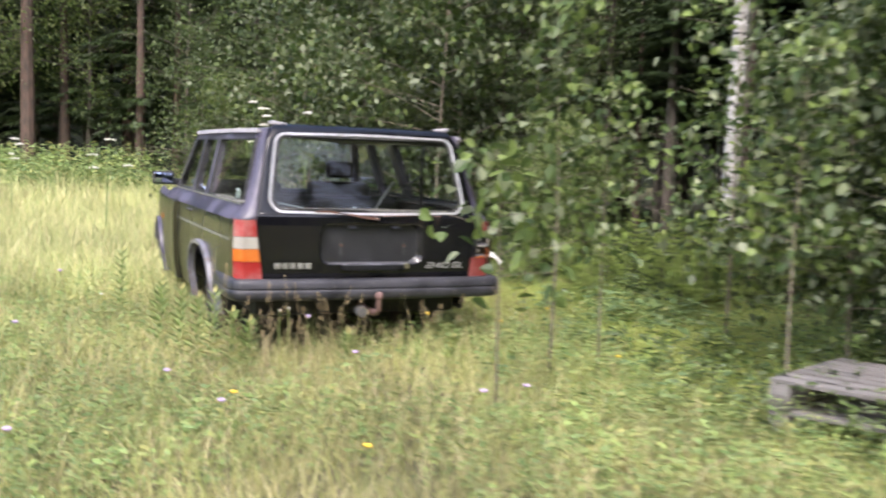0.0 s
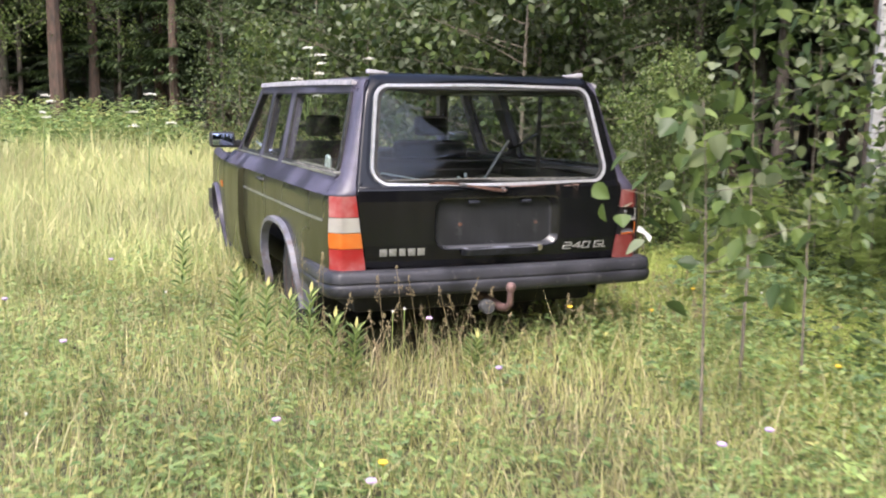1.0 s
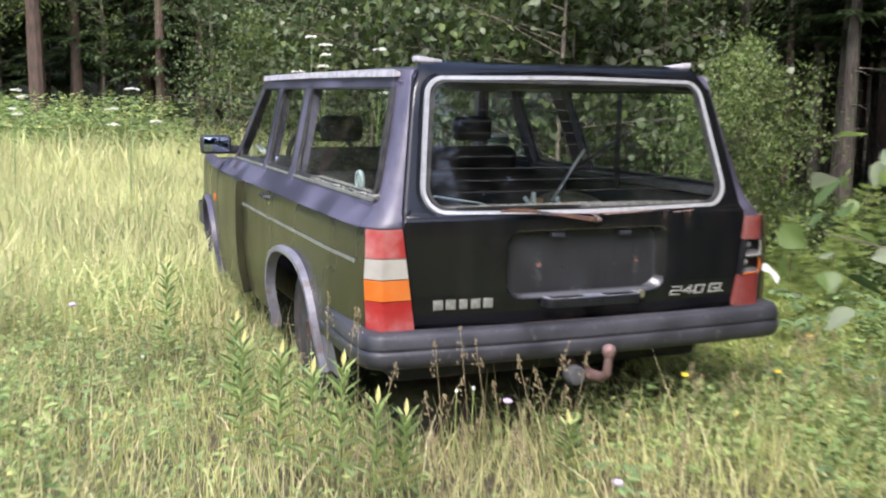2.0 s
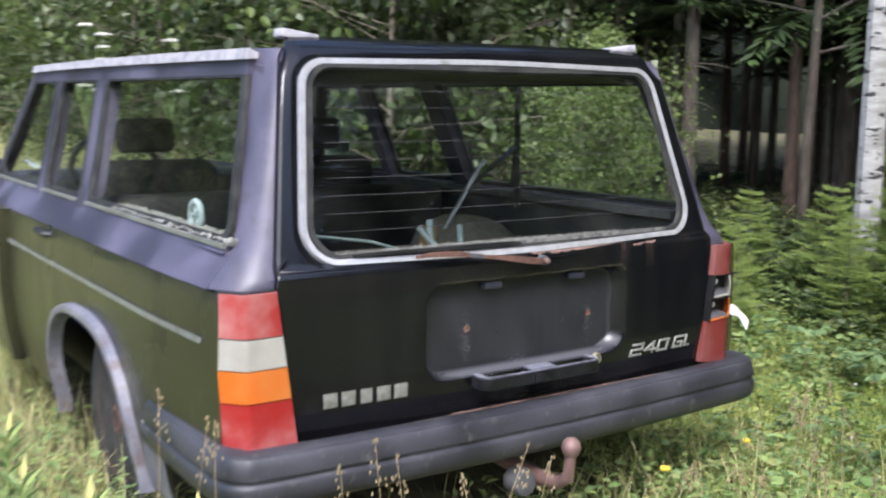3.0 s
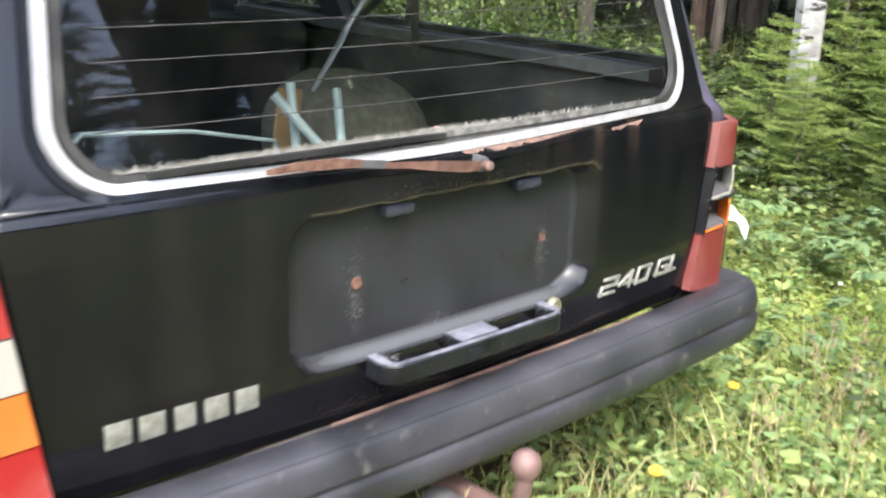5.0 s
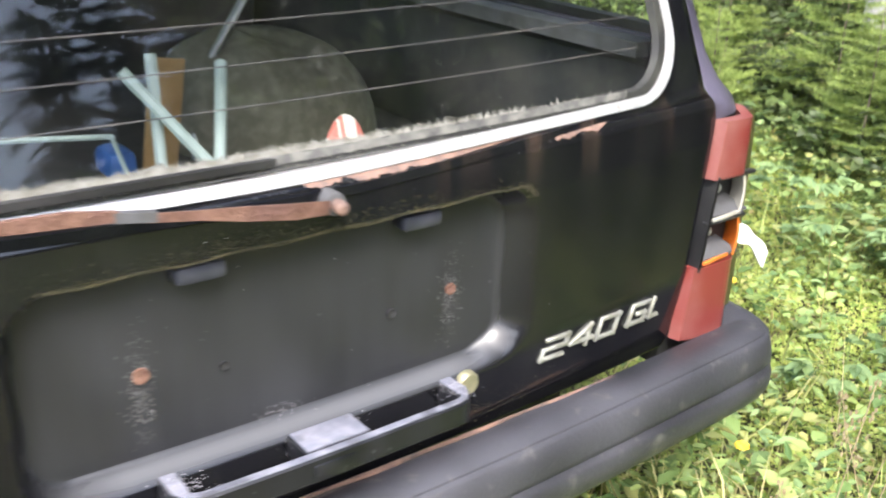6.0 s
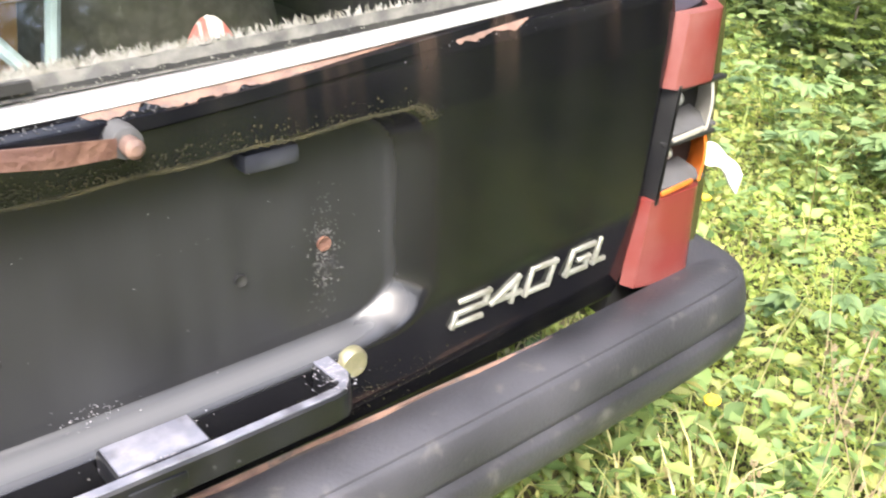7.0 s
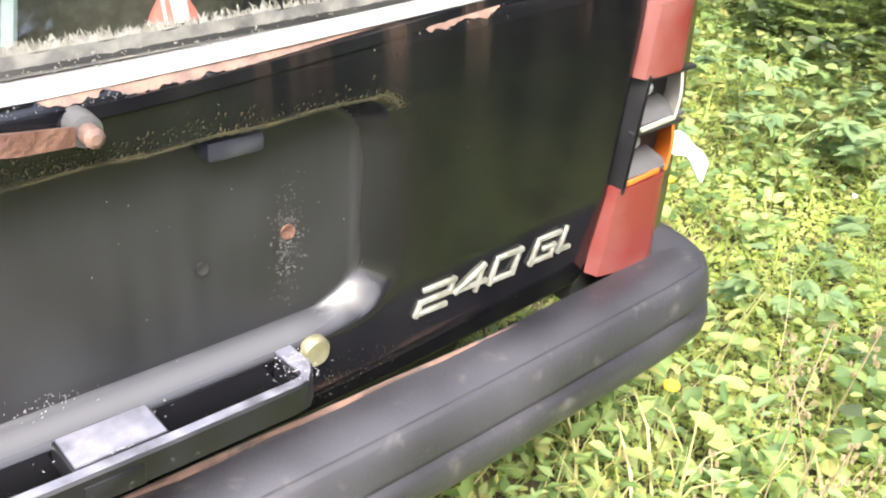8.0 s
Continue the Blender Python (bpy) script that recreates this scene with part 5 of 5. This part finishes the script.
for x, y, k in ((2.35, 2.5, 0.48), (2.85, 2.7, 0.56), (3.3, 3.2, 0.6)):
    copy_thing(shrub_b, place(x, y, 61 * x + 29 * y) @ Matrix.Scale(k, 4))

# slender saplings by the path
sapling = broadleaf("sapling", 2.1, 31, place(0.72, -0.88), "slender sapling with pale green leaves", 0.42, 0.2, 300, 0.075, TWIG, 0.0042, 13, BRIGHT_LEAF, group="saplings", shape=fine_leaves)
broadleaf("sapling", 1.28, 35, place(0.14, -1.43), "slender sapling with large bright green leaves", 0.5, 0.36, 150, 0.085, TWIG, 0.006, 13, BRIGHT_LEAF, group="saplings", shape=fine_leaves)
sapling_b = broadleaf("sapling", 2.6, 32, place(2.25, -0.40), "slender sapling with pale green leaves", 0.2, 0.25, 620, 0.07, TWIG, 0.0042, 18, BRIGHT_LEAF, group="saplings", shape=fine_leaves)
for x, y, k, which in ((0.98, -0.95, 0.8, 0), (1.45, -1.9, 0.9, 0), (2.7, -1.3, 1.05, 1), (3.1, -1.7, 1.2, 1), (2.3, -1.9, 0.95, 1), (3.4, -0.5, 1.2, 1), (3.9, -2.6, 1.2, 1), (2.9, -2.9, 0.9, 0), (3.9, 0.2, 1.1, 1), (4.6, 0.9, 1.2, 1)):
    copy_thing((sapling, sapling_b)[which], place(x, y, 133 * x + 50 * y) @ Matrix.Scale(k, 4))

# young spruces round the birch
def young_spruce(h, seed, at):
    """A small spruce: whorls of branches with twigs, each twig set with needles."""
    t = thing("young_spruce", (0, 0, 0), "young light green spruce beside the birch", "tree", "young spruces")
    r = np.random.default_rng(seed)
    part("trunk", rod([(0, 0, -0.03), (0.01, 0, h * 0.5), (0, 0.01, h)], lambda i: (0.012, 0.008, 0.003)[i], 6), TWIG, t)
    at_, al_, le_ = [], [], []

    def needles(a, b, n):
        d = (b - a) / np.linalg.norm(b - a)
        for k in range(n):
            for q in (-1, 1):
                side = np.cross(d, [0, 0, 1.0]) * q + r.normal(0, 0.35, 3)
                at_.append(a + (b - a) * (k + r.uniform()) / n)
                al_.append(d * 0.8 + side)
                le_.append(r.uniform(0.022, 0.036))
    z = 0.06
    while z < h * 0.98:
        L = h * 0.40 * (1 - z / h) ** 0.75 + 0.06
        for k in range(6):
            a = r.uniform(0, 6.28)
            d = np.array([math.cos(a), math.sin(a), r.uniform(0.05, 0.45)])
            p0, p1 = np.array([0, 0, z]), np.array([0, 0, z]) + d * L * r.uniform(0.75, 1.1)
            needles(p0 + (p1 - p0) * 0.15, p1, max(5, int(L * 46)))
            for f in (0.25, 0.4, 0.55, 0.7, 0.85):
                for q in (-1, 1):
                    w = d * 0.7 + np.array([-d[1], d[0], 0.0]) * q * 0.8
                    b = p0 + (p1 - p0) * f
                    needles(b, b + w * L * 0.5 * (1.15 - f), max(4, int(L * 24)))
        z += 0.075 * r.uniform(0.8, 1.2)
    n = len(at_)
    v, i = leaves(np.array(at_), np.array(al_), np.tile([[0, 0, 1.0]], (n, 1)) + r.normal(0, 0.4, (n, 3)), np.array(le_), 0.0065 * np.ones(n))
    mesh_from("needles", v, 4, YOUNG_NEEDLE, t, index=i)
    t.matrix_world = at
    return t


young = young_spruce(1.2, 41, place(3.45, 0.86))
for x, y, k in ((2.75, 1.05, 0.5), (2.55, 0.5, 0.42), (2.95, 0.75, 0.55), (2.25, 1.3, 0.36), (3.3, 1.15, 0.62), (2.6, 1.6, 0.45), (4.3, 1.0, 1.1), (4.8, 2.0, 1.1), (3.05, 1.9, 0.55), (2.3, 1.7, 0.45), (3.1, 1.4, 0.6), (5.2, 1.4, 1.3), (4.1, 0.2, 0.8)):
    copy_thing(young, place(x, y, 97 * x + 41 * y) @ Matrix.Scale(k, 4))

# dark spruces and bare trunks close behind the birch
for k in range(34):
    x, y = 4.7 + 3.6 * float(r.uniform()) ** 1.3, -0.5 + 11 * k / 34 + float(r.uniform(-0.3, 0.3))
    copy_thing(spruces[2] if k % 3 else pine, place(x, y, float(r.uniform(0, 360))) @ Matrix.Scale(float(r.uniform(0.3, 0.46)), 4))
# aspens added so their crowns shade the right side; two stand out of view
for x, y, k in ((4.9, -1.6, 0.7), (4.7, -3.4, 0.75), (5.0, 3.0, 0.7), (3.9, 6.4, 0.75)):
    copy_thing(birches[1], place(x, y, 50 * x) @ Matrix.Scale(k, 4))

# tall spruces on the near side of the clearing
for k in range(26):
    x, y = 6.5 + 6.5 * (k % 5) / 4 + float(r.uniform(-0.6, 0.6)), -4.5 - 2.2 * (k // 5) + float(r.uniform(-0.7, 0.7))
    copy_thing(spruces[k % 2], place(x, y, float(r.uniform(0, 360))) @ Matrix.Scale(float(r.uniform(1.0, 1.35)), 4))


# ---- meadow ----
def scatter(n, x0, x1, y0, y1, clear=True):
    p = np.stack([rng.uniform(x0, x1, n), rng.uniform(y0, y1, n)], 1) + rng.normal(0, 0.3, (n, 2))
    if clear:
        p = p[~((np.abs(p[:, 0]) < 0.66) & (p[:, 1] > 0.3) & (p[:, 1] < 4.4))]
    return p


def clumped(p, cell, keep):
    """Thin the points so that they stand in patches."""
    f = np.sin(p[:, 0] * cell + 1.3 * np.sin(p[:, 1] * cell * 0.7)) + np.sin(p[:, 1] * cell * 1.1 + 1.7 * np.sin(p[:, 0] * cell * 0.6))
    return p[rng.uniform(-2, 2, len(p)) * keep < f]


def grass_patch(name, p, tall, wide, mat, label, lean=0.5):
    n = len(p)
    h = tall * np.clip(rng.normal(0.7, 0.28, n), 0.2, 1.5)
    v, i = blades(p, h, wide * rng.uniform(0.6, 1.3, n), rng.uniform(0.1, 1.0, n) * lean)
    mesh_from(name, v, 4, mat, None, label, "grass", "stuff", i)


def herbs(name, p, tall, leaf, count, mat, label, slim=0.5, shape=leaves):
    """Low broad-leaved plants: leaves in whorls up a short stem."""
    n = len(p)
    h = tall * rng.uniform(0.3, 1.1, n)
    who = np.repeat(np.arange(n), count)
    f = rng.uniform(0.25, 1.0, n * count)
    a = rng.uniform(0, 2 * math.pi, n * count)
    tilt = rng.normal(0, 0.18, (n, 2))
    base = np.stack([p[who, 0] + tilt[who, 0] * h[who] * f, p[who, 1] + tilt[who, 1] * h[who] * f, height(p[who, 0], p[who, 1]) + h[who] * f], 1)
    al = np.stack([np.cos(a), np.sin(a), rng.uniform(-0.25, 0.6, len(a))], 1)
    no = np.stack([rng.normal(0, 0.3, len(a)), rng.normal(0, 0.3, len(a)), np.ones(len(a))], 1)
    size = leaf * rng.uniform(0.5, 1.3, len(a)) * rng.uniform(0.6, 1.4, n)[who]
    v, i = shape(base + al * 0.012, al, no, size, size * slim * rng.uniform(0.7, 1.3, len(a)))
    mesh_from(name, v, 4, mat, None, label, "plants", "stuff", i)


near = scatter(52000, -4.5, 1.0, -5.2, 3.5)
grass_patch("near_grass", near, 0.24, 0.0026, GRASS, "tall yellow-green meadow grass gone to seed", 1.1)
grass_patch("dry_stems", scatter(2600, -4.5, 1.2, -5.2, 4), 0.42, 0.0014, STRAW, "thin dry straw stems in the meadow", 0.6)
right = scatter(60000, 0.7, 5.0, -4.5, 4.5)
right = right[right[:, 0] + 0.35 * right[:, 1] < 3.3]
grass_patch("wood_edge_grass", right, 0.14, 0.002, EDGE_GRASS, "short green grass at the wood edge", 1.3)
mid = scatter(60000, -9, 3.0, 2.5, 12)
mid = mid[(mid[:, 0] < 1.5) | (mid[:, 1] > 9.5)]
grass_patch("mid_grass", mid, 0.45, 0.005, FAR_GRASS, "tall pale meadow grass beyond the car", 0.9)
far = scatter(70000, -22, 5.0, 11, 25)
grass_patch("far_grass", far, 0.62, 0.011, FAR_GRASS, "tall pale grass at the far meadow edge", 0.8)
outer = scatter(70000, -16, 9, -16, 5)
outer = outer[~((outer[:, 0] > -4.6) & (outer[:, 0] < 5.0) & (outer[:, 1] > -5.4))]
grass_patch("outer_grass", outer, 0.32, 0.006, GRASS, "rough grass over the rest of the clearing", 1.0)
herbs("meadow_herbs", clumped(scatter(26000, -4.5, 1.2, -5.2, 3.5), 2.3, 0.9), 0.22, 0.034, 8, HERB, "small leafy meadow plants among the grass", 0.4)
herbs("wood_edge_herbs", clumped(scatter(6500, 0.75, 4.6, -3.5, 3.6), 2.9, 0.6), 0.17, 0.032, 8, HERB, "broad-leaved low plants at the wood edge", 0.62, fine_leaves)
# darker leaves than the meadow herbs: the wood's shade is in their colour
herbs("undergrowth", clumped(scatter(4200, 1.3, 5.2, -4.4, -0.75), 2.2, 0.9), 0.38, 0.055, 10, LEAF, "leafy undergrowth by the saplings, the wood's shade in its leaf colour", 0.5)
herbs("ground_creepers", scatter(36000, 0.7, 3.4, -1.8, 2.6), 0.06, 0.014, 6, MOSSY, "tiny creeping plants on the mossy ground", 0.6)
herbs("fallen_leaves", scatter(2600, 0.75, 3.4, -1.8, 2.4), 0.05, 0.026, 2, STRAW, "dry fallen leaves among the low plants", 0.55)
# leaf colour darkened here as well, for the shade under the trees
herbs("shade_plants", clumped(scatter(5200, 2.6, 5.4, 0.8, 6.0), 2.4, 0.9), 0.32, 0.05, 9, LEAF, "leafy plants under the wood, its shade put into their leaf colour", 0.55)
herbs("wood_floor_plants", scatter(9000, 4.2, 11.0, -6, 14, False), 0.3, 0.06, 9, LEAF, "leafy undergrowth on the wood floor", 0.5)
herbs("meadow_edge_plants", scatter(6000, -16, 1.0, 15, 23, False), 1.15, 0.13, 12, HERB, "tall green herbs along the meadow edge", 0.35)


# single plants
def flower(name, x, y, h, petal, label, size=0.02, group="meadow flowers", lean=0.0):
    t = thing(name, (0, 0, 0), label, "flower", group)
    part("stem", rod([(0, 0, -0.02), (lean * 0.4, 0.01, h * 0.5), (lean, 0, h)], 0.0018, 5), HERB, t)
    bm = bmesh.new()
    for k in range(9):
        a = 2 * math.pi * k / 9
        spin([(0.001, -0.004), (size * 0.32, 0.0), (size * 0.26, size * 0.3), (0.001, size * 0.42)], (lean + size * 0.6 * math.cos(a), size * 0.6 * math.sin(a), h), "z", 6, bm)
    spin([(0.002, -0.008), (size * 0.7, 0.0), (size * 0.5, size * 0.4), (0.002, size * 0.5)], (lean, 0, h), "z", 8, bm)
    part("bloom", bm, petal, t)
    t.matrix_world = place(x, y)
    return t


for x, y, h in ((-1.27, -2.0, 0.34), (-1.385, -1.40, 0.34), (-1.97, -0.32, 0.40), (-0.48, -0.30, 0.34), (-0.35, -0.75, 0.22), (-2.4, -1.2, 0.36), (-2.2, 0.6, 0.4), (-2.9, 0.2, 0.4), (-0.2, -2.0, 0.3), (0.05, -1.9, 0.28), (-2.0, -2.2, 0.34), (-1.7, 1.2, 0.45)):
    flower("lilac_flower", x, y, h, PETAL_LILAC, "lilac meadow flower on a thin stem", 0.016)
for x, y, h in ((0.296, -0.132, 0.28), (-1.2, -1.88, 0.34), (-0.9, -2.6, 0.3), (-2.6, -1.6, 0.33), (0.95, -1.2, 0.2), (0.9, 0.1, 0.16), (1.5, 0.6, 0.14)):
    flower("yellow_flower", x, y, h, PETAL_YELLOW, "yellow meadow flower on a thin stem", 0.015)
for x, y, h in ((-0.62, -0.22, 0.37), (-0.58, -0.26, 0.385), (-2.1, -0.9, 0.3), (-3.0, -0.6, 0.3), (-1.5, 0.5, 0.4), (1.3, 0.0, 0.12), (1.6, -0.1, 0.12), (1.2, 0.5, 0.14), (1.75, 0.3, 0.15)):
    flower("white_flower", x, y, h, PETAL_WHITE, "small white meadow flower", 0.007)


def umbel(x, y, h, seed):
    t = thing("cow_parsley", (0, 0, 0), "tall white-headed cow parsley gone to seed", "flower", "tall umbels")
    r = np.random.default_rng(seed)
    part("stem", rod([(0, 0, -0.05), (0.02, 0, h * 0.5), (0.05, 0.02, h)], lambda i: (0.008, 0.006, 0.003)[i], 6), HERB, t)
    for b in range(4):
        dx, dy, hh = (0.05, 0.02, h + 0.06) if b == 0 else (r.uniform(-0.28, 0.28), r.uniform(-0.28, 0.28), h - r.uniform(0.0, 0.35))
        if b:
            part("branch", rod([(0.02, 0, h * 0.55), (dx * 0.7, dy * 0.7, hh - 0.12), (dx, dy, hh - 0.04)], 0.003, 5), HERB, t)
        head = bmesh.new()
        for k in range(22):
            a, q = r.uniform(0, 6.28), 0.06 * math.sqrt(r.uniform(0, 1))
            spin([(0.002, -0.006), (0.011, 0.0), (0.008, 0.008)], (dx + q * math.cos(a), dy + q * math.sin(a), hh - 0.25 * q + 0.004 * r.normal()), "z", 5, head)
        part("flower_head", head, PETAL_WHITE, t)
    t.matrix_world = place(x, y)


for k, (x, y, h) in enumerate(((-0.95, 7.2, 1.2), (-2.0, 9.5, 1.2), (0.6, 6.4, 1.7), (0.9, 7.0, 1.55), (-3.6, 12, 1.2), (1.2, 6.2, 1.6))):
    umbel(x, y, h, 60 + k)


def willowherb(x, y, h, seed):
    t = thing("willowherb", (0, 0, 0), "leafy willowherb with narrow pale leaves at the bumper", "plant", "willowherbs")
    r = np.random.default_rng(seed)
    part("stem", rod([(0, 0, -0.02), (0.01, 0, h * 0.5), (0.02, 0.01, h)], 0.003, 5), HERB, t)
    n = 46
    f = np.linspace(0.2, 1.0, n)
    a = np.arange(n) * 2.4
    v, i = leaves(np.stack([0.02 * f, 0 * f, h * f], 1), np.stack([np.cos(a), np.sin(a), 0.25 + f], 1), np.tile([[0, 0, 1.0]], (n, 1)), 0.11 * (1.15 - 0.5 * f), 0.017 * np.ones(n))
    mesh_from("leaves", v, 4, HERB, t, index=i)
    t.matrix_world = place(x, y)


for k, (x, y, h) in enumerate(((-0.98, -0.12, 0.46), (-1.05, -0.02, 0.42), (-0.90, -0.22, 0.36), (-1.12, 0.12, 0.45), (-0.80, -0.20, 0.30), (-1.2, 0.35, 0.44), (-1.15, 0.75, 0.42), (-0.25, -0.25, 0.2), (-1.3, 1.6, 0.5))):
    willowherb(x, y, h, 80 + k)


def leafy_plant(x, y, h, size, seed):
    """A bushy plant with toothed, three-part blue-green leaves."""
    t = thing("leafy_plant", (0, 0, 0), "bushy plant with blue-green compound leaves", "plant", "leafy plants")
    r = np.random.default_rng(seed)
    at, al = [], []
    for k in range(9):
        a, reach = r.uniform(0, 6.28), h * r.uniform(0.3, 0.8)
        tip = np.array([math.cos(a) * reach, math.sin(a) * reach, h * r.uniform(0.55, 1.0)])
        part("stalk", rod([(0, 0, -0.01), tuple(tip * np.array([0.4, 0.4, 0.7])), tuple(tip)], 0.0015, 4), HERB, t)
        for q in (-0.9, -0.45, 0.0, 0.45, 0.9):
            at.append(tip - 0.012 * abs(q) * np.array([math.cos(a), math.sin(a), 0]))
            al.append([math.cos(a + q), math.sin(a + q), r.uniform(-0.25, 0.1)])
    n = len(at)
    v, i = fine_leaves(np.array(at), np.array(al), np.tile([[0, 0, 1.0]], (n, 1)) + r.normal(0, 0.15, (n, 3)), size * 0.75 * r.uniform(0.7, 1.15, n), size * 0.42 * np.ones(n))
    mesh_from("foliage", v, 4, BLUISH, t, index=i)
    t.matrix_world = place(x, y)


for k, (x, y, h, size) in enumerate(((1.72, 0.78, 0.20, 0.075), (1.95, 0.62, 0.22, 0.08), (1.55, 0.95, 0.16, 0.06), (2.2, 0.9, 0.24, 0.08), (1.50, -0.22, 0.14, 0.075), (2.4, 0.4, 0.22, 0.07), (1.25, 0.45, 0.10, 0.045), (1.62, 0.12, 0.2, 0.07), (1.9, 0.22, 0.24, 0.075), (2.1, 0.36, 0.22, 0.08), (1.42, 0.22, 0.15, 0.06), (2.3, 0.1, 0.24, 0.075), (1.32, -0.06, 0.13, 0.06), (1.1, 0.3, 0.1, 0.05), (2.05, -0.05, 0.2, 0.07), (1.9, 1.3, 0.22, 0.07), (2.6, 1.5, 0.25, 0.07), (0.35, -0.95, 0.2, 0.06), (0.95, -1.5, 0.25, 0.07), (1.3, -1.9, 0.25, 0.07), (-0.35, -0.62, 0.18, 0.05), (-0.1, -0.42, 0.17, 0.05))):
    leafy_plant(x, y, h, size, 500 + k)


def seed_grass(x, y, h, seed):
    t = thing("seed_grass", (0, 0, 0), "brown grass stem with a feathery seed head", "grass", "seed stems")
    r = np.random.default_rng(seed)
    bx, by = r.normal(0, 0.06, 2)
    part("stem", rod([(0, 0, -0.02), (bx * 0.3, by * 0.3, h * 0.5), (bx, by, h)], 0.0011, 4), DRY, t)
    head = bmesh.new()
    for k in range(16):
        f, a = r.uniform(0.78, 1.0), r.uniform(0, 6.28)
        q = 0.022 * (1.05 - f) / 0.27
        box((0.003, 0.003, 0.007), (bx * f + q * math.cos(a), by * f + q * math.sin(a), h * f), bm=head)
    part("seed_head", head, DRY, t)
    t.matrix_world = place(x, y)


for k in range(60):
    seed_grass(float(rng.uniform(-1.3, 1.0)), float(rng.uniform(-0.7, -0.08)), float(rng.uniform(0.28, 0.46)), 120 + k)
for k, (x, y, h) in enumerate(((-0.86, 0.05, 0.62), (-0.88, 0.18, 0.60), (-0.90, 0.30, 0.62), (-0.62, -0.12, 0.52), (-0.45, -0.10, 0.50), (-0.30, -0.13, 0.48), (-0.52, -0.1, 0.55))):
    seed_grass(x, y, h, 300 + k)

# stack of old pallets at the edge of the clearing
for lift, turn in ((0.0, -62), (0.145, -66)):
    pal = thing("pallet", (0, 0, 0), "old grey wooden pallet lying in the grass", "pallet", "stacked pallets")
    for k in range(7):
        part("deck_board", box((1.2, 0.095, 0.022), (0.6, 0.05 + k * 0.117, 0.133), 0.003), PLANK, pal)
    for k in range(3):
        part("bearer", box((0.095, 0.8, 0.10), (0.05 + k * 0.55, 0.40, 0.072), 0.004), PLANK, pal)
        part("bottom_board", box((0.1, 0.8, 0.020), (0.05 + k * 0.55, 0.40, 0.011), 0.003), PLANK, pal)
    pal.matrix_world = pose(1.28, -1.98, float(height(1.5, -2.2)) + lift - 0.03, 0, 0, turn)
